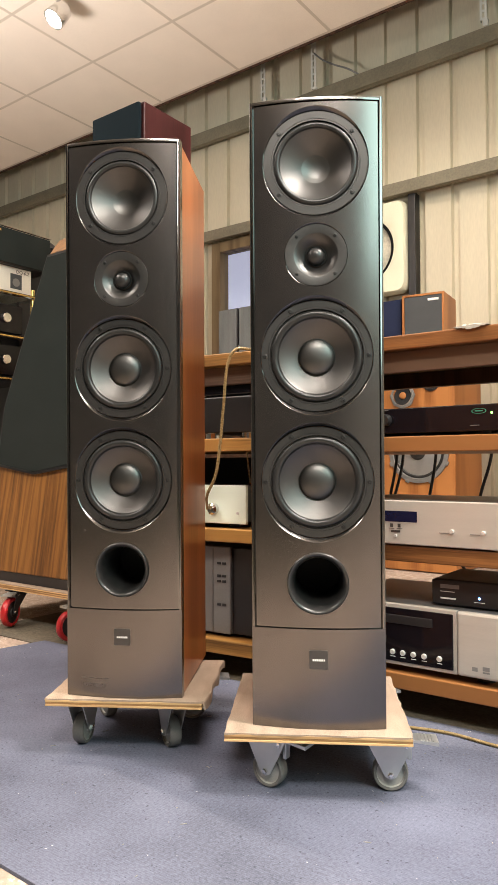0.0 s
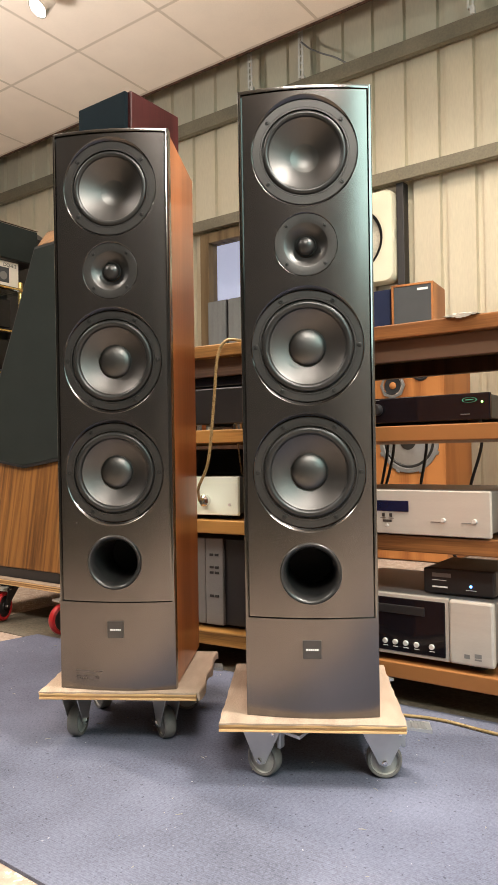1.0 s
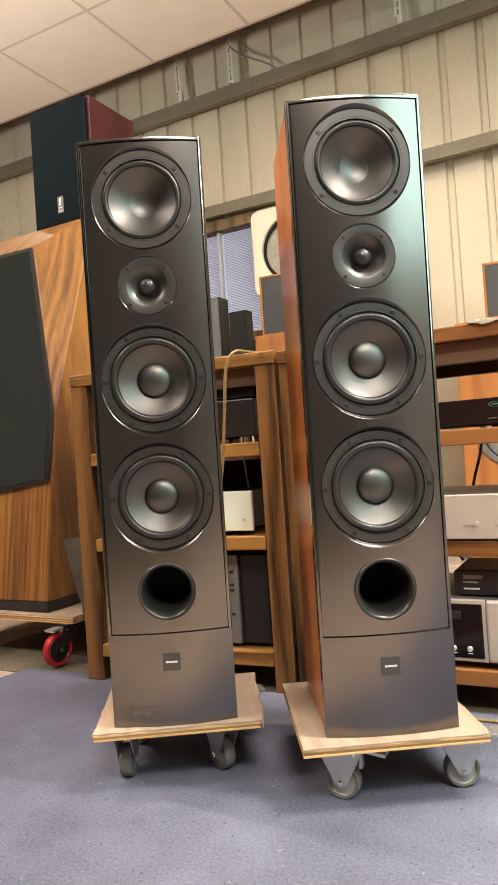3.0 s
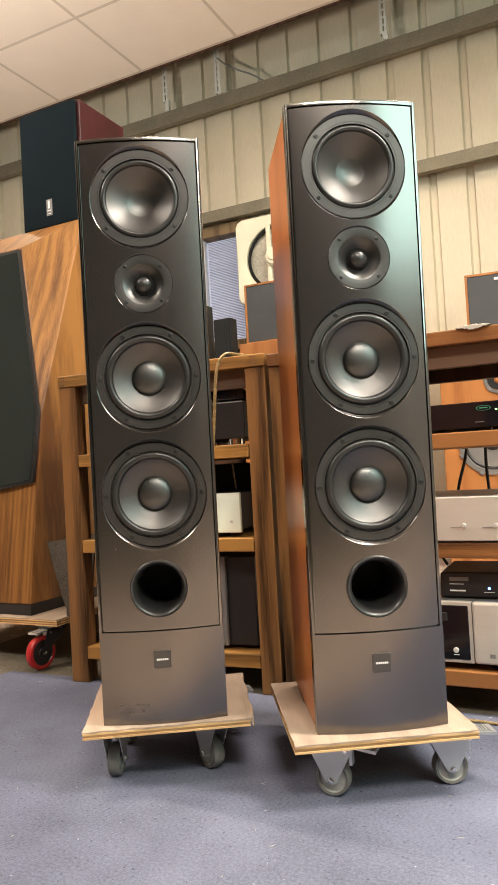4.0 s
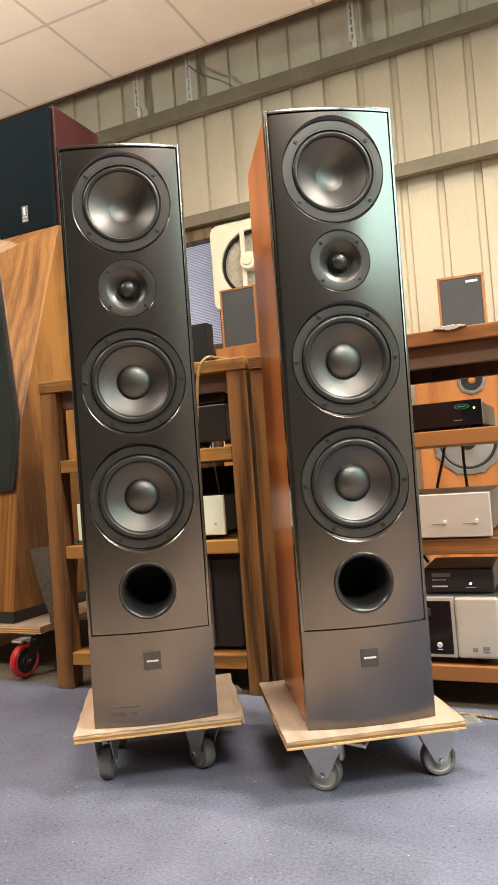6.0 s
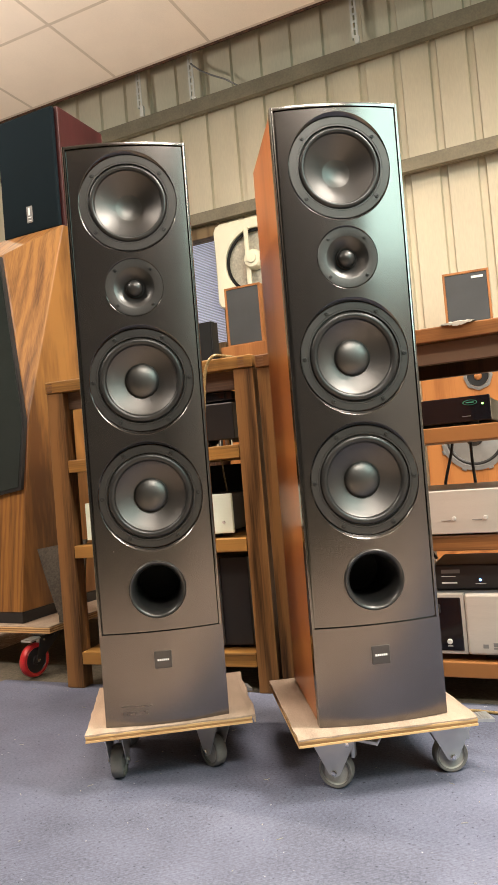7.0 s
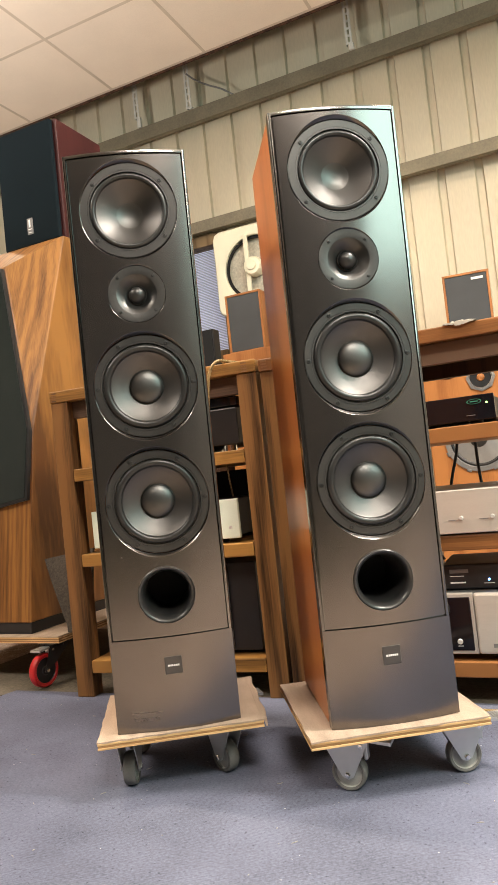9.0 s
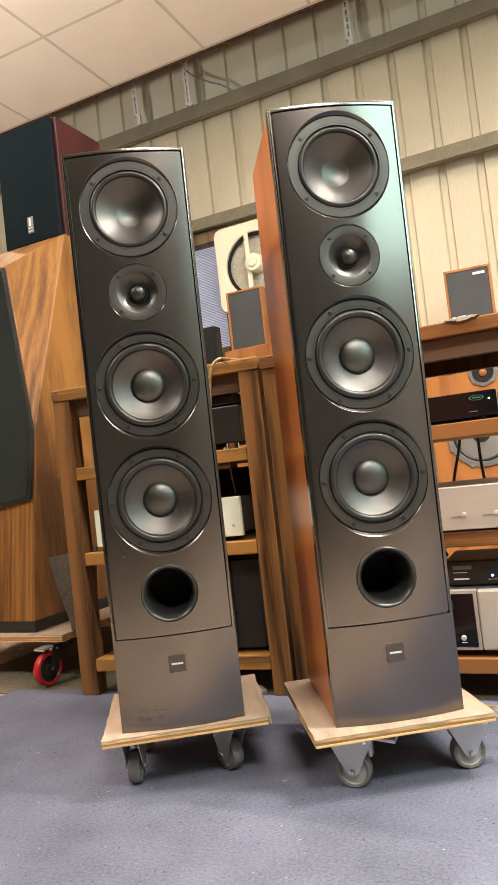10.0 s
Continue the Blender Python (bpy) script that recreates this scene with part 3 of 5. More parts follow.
def tower():
    t = thing("tower_loudspeaker", pose(0, 0, 0), "slim floor-standing loudspeaker, anthracite front and cherry sides, on a dolly", "loudspeaker", "pair of tower loudspeakers")
    hx = SW - 0.002
    shell = box(-hx, -hx + 0.018, 0.014, SD, 0.0, SH - 0.002, 0.002)
    box(hx - 0.018, hx, 0.014, SD, 0.0, SH - 0.002, 0.002, shell)
    for b in ((0.014, SD - 0.001, 0.0005, 0.018), (0.014, SD - 0.001, SH - 0.02, SH - 0.0025), (SD - 0.018, SD - 0.001, 0.018, SH - 0.02)):
        box(-hx + 0.018, hx - 0.018, *b, 0, shell)
    part("cabinet", shell, CHERRY, t, "cherry veneer cabinet sides")
    # black rim around the front
    rim = bowed(SW - 0.0055, SW, 0.0, SH, 0, 0.02, 4)
    for b in (bowed(-SW, -SW + 0.0055, 0.0, SH, 0, 0.02, 4), bowed(-SW + 0.0055, SW - 0.0055, SH - 0.0065, SH, 0, 0.02), bowed(SW - 0.012, SW - 0.0055, 0.17, SH - 0.0065, 0.005, 0.02, 2),
              bowed(-SW + 0.0055, -SW + 0.012, 0.17, SH - 0.0065, 0.005, 0.02, 2), bowed(-SW + 0.012, SW - 0.012, SH - 0.014, SH - 0.0065, 0.005, 0.02), bowed(-SW + 0.0055, SW - 0.0055, 0.172, 0.19, 0.005, 0.02)):
        me = bpy.data.meshes.new("tmp")
        b.to_mesh(me)
        b.free()
        rim.from_mesh(me)
        bpy.data.meshes.remove(me)
    # outer bevels take the lighter tone that stands in for a reflected glint
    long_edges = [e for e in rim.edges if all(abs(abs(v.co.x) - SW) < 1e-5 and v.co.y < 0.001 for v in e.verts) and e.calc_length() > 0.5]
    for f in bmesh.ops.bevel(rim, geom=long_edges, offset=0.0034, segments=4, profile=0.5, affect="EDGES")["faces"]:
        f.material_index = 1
    top_edges = [e for e in rim.edges if all(v.co.z > SH - 1e-5 and abs(v.co.x) < SW - 0.004 and v.co.y < bow(v.co.x) + 0.0005 for v in e.verts)]
    bmesh.ops.bevel(rim, geom=top_edges, offset=0.0010, segments=2, profile=0.5, affect="EDGES")
    rim = part("front_rim", rim, RIM, t, "glossy black front rim, outer edges toned lighter as a highlight", smooth=True)
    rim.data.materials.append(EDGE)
    # satin panel with the driver openings
    bm = bmesh.new()
    px, cells = SW - 0.0085, ((0.1805, 0.323, 0.2575, 0.0545), (0.323, 0.548, 0.436, (0.0992, -0.004, 0.60)), (0.548, 0.7735, 0.660, (0.0992, -0.004, 0.60)), (0.7735, 0.903, 0.838, (0.0549, -0.0108, 0.4)), (0.903, 1.1085, 1.003, (0.0930, -0.0048, 0.55)))
    for z0, z1, zc, r in cells:
        pierced(bm, -px, px, z0, z1, zc, r)
    bmesh.ops.remove_doubles(bm, verts=bm.verts[:], dist=1e-5)
    panel = part("front_panel", bm, SATIN, t, "satin anthracite front panel", smooth=True)
    part("base_panel", bowed(-SW + 0.0003, SW - 0.0003, 0.001, 0.1765, -0.0006), SATIN, t, "satin anthracite base panel", smooth=True)
    badge = part("badge", box(-0.0165, 0.0165, -BOW - 0.0024, -BOW + 0.004, 0.107, 0.140, 0.001), BADGE, t, "small dark square badge")
    bm = bmesh.new()
    for x0, x1 in ((-0.0105, -0.007), (-0.0062, -0.0035), (-0.0028, 0.0), (0.0008, 0.0038), (0.0045, 0.0080), (0.0087, 0.0112)):
        box(x0, x1, -BOW - 0.0029, -BOW - 0.0022, 0.1216, 0.1250, 0, bm)
    part("badge_bar", bm, PRINT, badge, "pale bar on the badge")
    # two woofers
    for zc in (0.436, 0.660):
        y = -0.0040
        part("driver_seat", dish(zc, 0.0992, y, 0.60), SEAT, t, smooth=True)
        w = part("woofer", lathe([(0.0988, y + 0.010), (0.0988, y - 0.0005), (0.0980, y - 0.0015), (0.0872, y - 0.0015), (0.0868, y - 0.0009), (0.0860, y - 0.0009), (0.0856, y - 0.0015), (0.0835, y - 0.0015), (0.0828, y + 0.003), (0.0815, y + 0.003)], 72), FLANGE, t, "woofer with a grey-black flange", pose(0, 0, zc), True)
        prof = [(0.0815, y + 0.003)] + [(0.0745 + 0.0068 * math.cos(a), y + 0.002 - 0.0062 * math.sin(a)) for a in np.linspace(0.05, math.pi - 0.05, 12)] + [(0.0672, y + 0.0035)]
        part("surround", lathe(prof, 72), RUBBER, w, "black rubber surround", smooth=True)
        part("cone", lathe([(0.0674, y + 0.0030), (0.066, y + 0.0042), (0.055, y + 0.0098), (0.044, y + 0.0150), (0.0335, y + 0.0192), (0.0325, y + 0.0185)], 72), CONE, w, "grey metal cone", smooth=True)
        part("dust_cap", lathe([(0.0332 * math.cos(a), y + 0.0192 - 0.0135 * math.sin(a)) for a in np.linspace(0, math.pi / 2 - 0.001, 12)] + [(0, y + 0.0057)], 64), CAP, w, "domed metal dust cap", smooth=True)
        screws(w, 0, 0.0918, (0, 60, 120, 180, 240, 300), y - 0.0013)
    # midrange
    zc, y = 1.003, -0.0048
    part("driver_seat", dish(zc, 0.0930, y, 0.55), SEAT, t, smooth=True)
    w = part("midrange_driver", lathe([(0.0928, y + 0.010), (0.0928, y - 0.0005), (0.0920, y - 0.0015), (0.0797, y - 0.0015), (0.0793, y - 0.0009), (0.0785, y - 0.0009), (0.0781, y - 0.0015), (0.0760, y - 0.0015), (0.0752, y + 0.003), (0.0745, y + 0.003)], 72), FLANGE, t, "midrange driver with a grey-black flange", pose(0, 0, zc), True)
    prof = [(0.0745, y + 0.003)] + [(0.0690 + 0.0052 * math.cos(a), y + 0.002 - 0.0048 * math.sin(a)) for a in np.linspace(0.05, math.pi - 0.05, 12)] + [(0.0636, y + 0.0035)]
    part("surround", lathe(prof, 72), RUBBER, w, "black rubber surround", smooth=True)
    part("cone", lathe([(0.0638, y + 0.003), (0.062, y + 0.0045), (0.052, y + 0.0115), (0.041, y + 0.0185), (0.031, y + 0.0245), (0.0255, y + 0.0275)], 72), CONE, w, "grey metal cone", smooth=True)
    part("dust_cap", lathe([(0.0256, y + 0.0273), (0.024, y + 0.0278), (0.018, y + 0.0305), (0.010, y + 0.0325), (0, y + 0.0332)], 64), CAP, w, "dished metal dust cap", smooth=True)
    screws(w, 0, 0.0846, (40, 140, 220, 320), y - 0.0013)
    # tweeter
    zc, y = 0.838, -0.0108
    part("driver_seat", dish(zc, 0.0549, y, 0.4), SEAT, t, smooth=True)
    w = part("tweeter", lathe([(0.0549, y + 0.010), (0.0549, y - 0.0004), (0.0542, y - 0.0011), (0.0395, y - 0.0011), (0.0385, y - 0.0008)], 64), FLANGE, t, "tweeter in a shallow horn plate", pose(0, 0, zc), True)
    part("horn", lathe([(0.0386, y - 0.0009), (0.036, y + 0.0002), (0.031, y + 0.0032), (0.025, y + 0.0080), (0.0205, y + 0.0122), (0.0188, y + 0.0128)], 64), HORN, w, "satin metal horn throat", smooth=True)
    part("surround", lathe([(0.0191, y + 0.0103), (0.0178, y + 0.0088), (0.0162, y + 0.0100), (0.0158, y + 0.0108)], 48), RUBBER, w, "black tweeter surround", smooth=True)
    part("dome", lathe([(0.0160 * math.cos(a), y + 0.0106 - 0.0125 * math.sin(a)) for a in np.linspace(0, math.pi / 2 - 0.001, 10)] + [(0, y - 0.0019)], 48), RUBBER, w, "glossy dark tweeter dome", smooth=True)
    screws(w, 0, 0.0475, (45, 135, 225, 315), y - 0.0009, 0.0028)
    # reflex port
    zc = 0.2575
    prof = [(0.0528, -0.0060), (0.0528, -0.0150), (0.0522, -0.0168), (0.0508, -0.0178), (0.0490, -0.0176), (0.0470, -0.0160), (0.0450, -0.0128), (0.0432, -0.0080), (0.0418, -0.0010), (0.0409, 0.012), (0.0405, 0.045), (0.0405, 0.120)]
    p = part("port", lathe([(r * 1.038, y) for r, y in prof], 64), PORT, t, "flared black reflex port", pose(0, 0, zc), True)
    part("port_end", lathe([(0.0422, 0.119), (0, 0.1192)], 32), BLACK, p)
    return t


first = tower()
first.matrix_basis = pose(-0.6805, 1.1265, 0.1166, 1.55, 0, 30.92)
tagged(first, "floor-standing loudspeaker with anthracite front and cherry sides, on a dolly")
second = copy_thing(first, pose(-1.0814, 1.0364, 0.1178, 1.75, 0.13, 30.48))

# rubbed marks on the base of the second one, and a chip beside its port
for x0, x1, z0, z1 in ((-0.086, -0.028, 0.0380, 0.0398), (-0.084, -0.036, 0.0225, 0.0290)):
    part("scuff", bowed(x0, x1, z0, z1, -0.0009, 0.004, 6), SCUFF, second, "dull brown rub mark")
part("chip", box(-0.0790, -0.0770, bow(0.077) - 0.0006, bow(0.077) + 0.002, 0.3340, 0.3370, 0.0005), SCUFF, second, "tiny pale chip in the lacquer")

# ---------------- dollies ----------------


def castor(parent, at, turn, wheel_r=0.032, red=False, height=0.10, pedal=True, trail=0.0):
    """A swivel castor: pressed fork with triangular cheeks under a mounting plate; wheel, bolts and brake hang on it."""
    m = pose(*at, 0, 0, turn)
    bm = box(-0.032, 0.032, -0.038, 0.038, height - 0.003, height, 0.0008)
    box(-0.0175, 0.0175, -0.034, 0.034, height - 0.010, height - 0.003, 0.002, bm)
    lathe([(0.026, 0.0), (0.026, 0.004), (0.021, 0.007), (0.0, 0.007)], 24, bm, Matrix.Translation((0, 0, height - 0.0135)) @ Matrix.Rotation(radians(90), 4, "X"))
    for s in (-1, 1):
        x = s * 0.0165
        pts = [(-0.041, height - 0.005), (0.041, height - 0.005), (0.041, height - 0.014), (0.010 - trail, wheel_r - 0.004), (-trail, wheel_r - 0.009), (-0.010 - trail, wheel_r - 0.004), (-0.041, height - 0.014)]
        n = len(pts)
        ring = [(x - 0.001, y, z) for y, z in pts] + [(x + 0.001, y, z) for y, z in pts]
        poly(ring, [tuple(range(n)), tuple(range(2 * n - 1, n - 1, -1))] + [(i, (i + 1) % n, n + (i + 1) % n, n + i) for i in range(n)], bm)
    fork = part("castor", bm, DARKSTEEL if red else ZINC, parent, "black swivel castor" if red else "zinc swivel castor with grey wheel", m)
    side = Matrix.Translation((0, -trail, wheel_r)) @ Matrix.Rotation(radians(90), 4, "Z")
    tyre = lathe([(wheel_r * 0.74, -0.0105), (wheel_r * 0.765, -0.0118), (wheel_r * 0.80, -0.0120), (wheel_r * 0.825, -0.0108), (wheel_r * 0.92, -0.0118), (wheel_r * 0.98, -0.009), (wheel_r, -0.004), (wheel_r, 0.004), (wheel_r * 0.98, 0.009), (wheel_r * 0.92, 0.0118), (wheel_r * 0.78, 0.011)], 40)
    wheel = part("wheel", tyre, RED if red else TYRE, fork, "red wheel" if red else "grey rubber wheel", side, True)
    part("hub", lathe([(wheel_r * 0.79, -0.010), (wheel_r * 0.74, -0.007), (wheel_r * 0.3, -0.009), (wheel_r * 0.26, -0.012), (0, -0.012)], 32, lathe([(0, 0.012), (wheel_r * 0.26, 0.012), (wheel_r * 0.3, 0.009), (wheel_r * 0.74, 0.007), (wheel_r * 0.79, 0.010)], 32)), DARKSTEEL if red else HUB, wheel, smooth=True)
    for s in (-1, 1):
        part("axle_bolt", lathe([(0.0055, s * 0.0172), (0.0055, s * 0.0215), (0.003, s * 0.0225), (0, s * 0.0225)], 6), CHROME, wheel)
    for s in (-1, 1):
        part("rivet", lathe([(0.0042, 0.0), (0.0036, -0.002), (0, -0.0025)], 12), CHROME, fork, "", Matrix.Translation((s * 0.0175, -0.028, height - 0.018)) @ Matrix.Rotation(radians(90 * s), 4, "Z"))
    if pedal:
        bm = poly([(-0.016, -0.020, height - 0.006), (0.016, -0.020, height - 0.006), (0.021, -0.084, height - 0.009), (-0.021, -0.084, height - 0.009),
                   (-0.016, -0.020, height - 0.009), (0.016, -0.020, height - 0.009), (0.021, -0.084, height - 0.015), (-0.021, -0.084, height - 0.015)],
                  [(0, 1, 2, 3), (4, 7, 6, 5), (0, 4, 5, 1), (1, 5, 6, 2), (2, 6, 7, 3), (3, 7, 4, 0)])
        for k in range(5):
            z = height - 0.0078 - 0.0003 * k
            box(-0.017, 0.017, -0.052 - k * 0.006, -0.049 - k * 0.006, z, z + 0.0018, 0, bm)
        part("brake_pedal", bm, ZINC, fork, "ribbed steel brake pedal")
        part("brake_shoe", box(-0.008, 0.008, -0.038, -0.030, wheel_r + 0.024, height - 0.012, 0.002), ZINC, fork, "steel brake shoe")
    return fork


def dolly(label, m, w, d, top, wheels, red=False, layers=3, thick=0.0125):
    """A plywood board on four castors, the board covered with felt."""
    t = thing("dolly", m, label, "dolly", "furniture dollies")
    z0 = top - 0.003
    lay = thick / layers
    for k in range(layers):
        part("board_layer", box(-w / 2 + 0.0006 * (k % 2), w / 2 - 0.0006 * (k % 2), 0.0006 * (k % 2), d, z0 - (k + 1) * lay, z0 - k * lay, 0.0006), PLYDARK if k % 2 else PLY, t, "dark glue layer" if k % 2 else "pale plywood layer")
    # worn felt cover with a slightly wavy edge
    bm = bmesh.new()
    rng = random.Random(int(w * 1000))
    nx, ny = 16, 16
    grid = [[bm.verts.new((-w / 2 + w * i / nx + (rng.uniform(-0.001, 0.0015) if i in (0, nx) else 0), d * j / ny + (rng.uniform(-0.0015, 0.001) if j in (0, ny) else 0), top + rng.uniform(-0.0007, 0.0004))) for j in range(ny + 1)] for i in range(nx + 1)]
    for i in range(nx):
        for j in range(ny):
            bm.faces.new((grid[i][j], grid[i + 1][j], grid[i + 1][j + 1], grid[i][j + 1]))
    ext = bmesh.ops.extrude_face_region(bm, geom=bm.faces[:])
    for v in ext["geom"]:
        if isinstance(v, bmesh.types.BMVert):
            v.co.z -= 0.003
    part("felt_cover", bm, FELT, t, "worn beige felt cover", smooth=True)
    for x, y, turn in wheels:
        castor(t, (x, y, 0), turn, 0.052 if red else 0.032, red, z0 - thick, trail=0.055 if red else 0.0)
    return t


dolly("plywood dolly with beige felt top and zinc castors, under a loudspeaker", pose(-0.662, 1.091, 0, 0, 0, 31.7), 0.325, 0.355, 0.1170, ((-0.086, 0.066, 62), (0.130, 0.068, 88), (-0.105, 0.30, 200), (0.105, 0.30, 130)))
draped = dolly("plywood dolly with beige felt draped over one edge, under a loudspeaker", pose(-1.066, 1.0165, 0, 0, 0, 32.0), 0.316, 0.30, 0.1185, ((-0.106, 0.088, 172), (0.082, 0.082, 212), (-0.10, 0.25, 40), (0.10, 0.25, 100)))
bm = bmesh.new()
rng = random.Random(9)
rows = []
for k in range(15):
    y, sag = 0.004 + 0.294 * k / 14, 0.013 + 0.006 * math.sin(k * 0.9) + rng.uniform(0, 0.003)
    out = 0.160 + 0.004 * math.sin(k * 0.55) ** 2
    rows.append([bm.verts.new(p) for p in ((0.154, y, 0.1192), (out + 0.002, y, 0.1186), (out + 0.0045, y, 0.1160), (out + 0.0050, y, 0.1165 - sag), (out + 0.0020, y, 0.1165 - sag), (0.1585, y, 0.1150), (0.154, y, 0.1165))])
for a, b in zip(rows, rows[1:]):
    for i in range(7):
        bm.faces.new((a[i], b[i], b[(i + 1) % 7], a[(i + 1) % 7]))
bm.faces.new(rows[0]), bm.faces.new(rows[-1][::-1])
part("felt_drape", bm, FELT, draped, "felt hanging over the board edge", smooth=True)
red_dolly = dolly("plywood dolly with red castors, under the faceted loudspeaker", pose(-2.21, 1.605, 0, 0, 0, 0), 0.69, 0.86, 0.148, ((-0.075, 0.035, 25), (0.305, 0.028, -6), (-0.25, 0.80, 20), (0.27, 0.80, 70)), red=True, layers=5, thick=0.018)
part("felt_flap", poly([(-0.34, 0.22, 0.126), (0.12, 0.22, 0.126), (-0.34, 0.18, 0.055), (-0.34, 0.226, 0.126), (0.12, 0.226, 0.126), (-0.34, 0.186, 0.055)], [(0, 1, 2), (3, 5, 4), (0, 3, 4, 1), (1, 4, 5, 2), (2, 5, 3, 0)]), FELT, red_dolly, "loose hanging flap of felt")

# ---------------- hi-fi racks ----------------


def rack(label, m, w, d, tops, h, post=0.058, back_rail=False, board=None):
    board = board or SHELFWOOD
    t = thing("hifi_rack", m, label, "rack", "wooden hi-fi racks")
    for x in (0, w - post):
        for y in (0.002, d - 0.05):
            part("post", box(x + 0.001, x + post - 0.001, y, y + 0.048, 0, h - 0.034, 0.0025), RACKWOOD, t, "brown acacia post")
    part("top_board", box(0, w, -0.002, d, h - 0.034, h, 0.003), board, t, "thick acacia top board")
    for z in tops:
        part("shelf", box(post + 0.0005, w - post - 0.0005, 0.0, d - 0.01, z - 0.036, z, 0.0025), board, t, "acacia shelf board")
    part("apron", box(post, w - post, 0.026, 0.046, h - 0.084, h - 0.034, 0.002), APRONWOOD, t, "grey-brown apron under the top board")
    if back_rail:
        part("back_rail", box(post, w - post, d - 0.04, d - 0.015, h - 0.078, h - 0.034, 0.002), RACKDARK, t, "dark back rail")
    # finger joints of the top corners
    for x in (0.008, w - 0.040):
        for k in range(4):
            part("finger_joint", box(x, x + 0.016, -0.0028, 0.004, h - 0.031 + k * 0.0075, h - 0.0275 + k * 0.0075), ENDGRAIN, t, "dark end-grain finger joint")
    return t


ROT_L = 5.3
M_L = pose(-1.722, 1.500, 0, 0, 0, ROT_L)
M_R = pose(-1.068, 1.560, 0, 0, 0, 0.6)
rack("open acacia hi-fi rack holding amplifiers and boxes", M_L, 0.648, 0.44, (0.656, 0.408, 0.104), 0.890)
rack("wide acacia hi-fi rack holding silver and black components", M_R, 0.72, 0.46, (0.648, 0.394, 0.100), 0.885, back_rail=True, board=REDSHELF)


def feet(t, xs, ys, z, mat_=None, r=0.016, h=0.012):
    for x in xs:
        for y in ys:
            part("foot", lathe([(0, 0), (r, 0), (r, h), (0, h)], 20, None, Matrix.Translation((x, y, z)) @ Matrix.Rotation(radians(90), 4, "X")), mat_ or DARKSTEEL, t)


def knob(t, x, y, z, r, d, material, name="knob", label=""):
    return part(name, lathe([(r, 0), (r, -d * 0.8), (r * 0.85, -d), (0, -d)], 24), material, t, label, pose(x, y, z), True)


def bars(t, spec, y, material, name="print_bar", label="small printed bar"):
    for x0, x1, z0, z1 in spec:
        part(name, box(x0, x1, y - 0.0008, y + 0.0005, z0, z1), material, t, label)


# right rack, upper shelf: low black amplifier
Z2 = 0.648
a = thing("black_amplifier", pose(-0.925, 1.575, Z2, 0, 0, 0.6), "low black amplifier with a green lamp on a rack shelf", "amplifier")
part("case", box(0.004, 0.426, 0.012, 0.36, 0.010, 0.064, 0.002), DARKSTEEL, a)
part("front_plate", box(0, 0.43, 0, 0.012, 0.008, 0.067, 0.002), SMOKED, a, "gloss black front plate")
knob(a, 0.165, 0, 0.040, 0.014, 0.018, DARKSTEEL)
knob(a, 0.105, 0, 0.040, 0.014, 0.018, DARKSTEEL)
part("oval_emblem", lathe([(0.0165, 0), (0.0165, -0.001), (0.0145, -0.001), (0.0145, 0)], 32, None, Matrix.Diagonal((1, 1, 0.36, 1))), GREENPRINT, a, "green oval outline", pose(0.385, 0, 0.052))
bars(a, ((0.376, 0.394, 0.0510, 0.0535),), 0, GREENPRINT)
knob(a, 0.413, 0, 0.047, 0.0022, 0.002, GREENLED, "indicator", "green indicator lamp")
bars(a, ((0.365, 0.385, 0.020, 0.0215), (0.16, 0.17, 0.062, 0.0635)), 0, STEELGREY)
feet(a, (0.05, 0.38), (0.05, 0.30), 0)

# right rack, middle shelf: silver amplifier
Z3 = 0.394
a = thing("silver_amplifier", pose(-0.915, 1.558, Z3, 0, 0, 0.6), "silver amplifier with a dark blue display on a rack shelf", "amplifier")
part("case", box(0.004, 0.418, 0.012, 0.37, 0.012, 0.103, 0.002), STEELGREY, a, "grey steel case")
part("front_plate", box(0, 0.422, 0, 0.012, 0.004, 0.1055, 0.0025), SILVER, a, "brushed silver front plate")
part("display", box(0.10, 0.236, -0.0012, 0.004, 0.056, 0.081, 0.0008), DISPLAY, a, "dark blue display window")
bars(a, ((0.172, 0.194, 0.031, 0.0365), (0.166, 0.180, 0.0395, 0.0408), (0.186, 0.200, 0.0395, 0.0408), (0.170, 0.177, 0.043, 0.0515), (0.1885, 0.1955, 0.043, 0.0515)), 0, BADGE, label="dark printed emblem bar")
knob(a, 0.183, 0, 0.0235, 0.0035, 0.004, BUTTON, "button", "small alloy button")
for x in (0.318, 0.388):
    knob(a, x, 0, 0.040, 0.0048, 0.006, BUTTON, "button", "small alloy button")
    bars(a, ((x - 0.030, x - 0.008, 0.0345, 0.0362),), 0, STEELGREY)
feet(a, (0.05, 0.39), (0.05, 0.30), 0)

# right rack, lower shelf: disc player with a power supply on it
Z4 = 0.100
a = thing("disc_player", pose(-0.925, 1.572, Z4, 0, 0, 0.6), "silver disc player with a gloss black window on a rack shelf", "disc player")
part("case", box(0.004, 0.426, 0.014, 0.36, 0.020, 0.154, 0.003), STEELGREY, a, "grey steel case")
part("side_front", box(0.331, 0.43, -0.004, 0.016, 0.016, 0.157, 0.006), SILVER, a, "rounded silver front block")
part("front_plate", box(0, 0.330, 0, 0.016, 0.016, 0.157, 0.002), SILVER, a, "silver front frame")
part("window", box(0.008, 0.322, -0.0025, 0.004, 0.024, 0.148, 0.002), SMOKED, a, "gloss black window")
part("tray", box(0.12, 0.275, -0.0045, 0.0, 0.112, 0.132, 0.0015), DARKSTEEL, a, "black disc tray front")
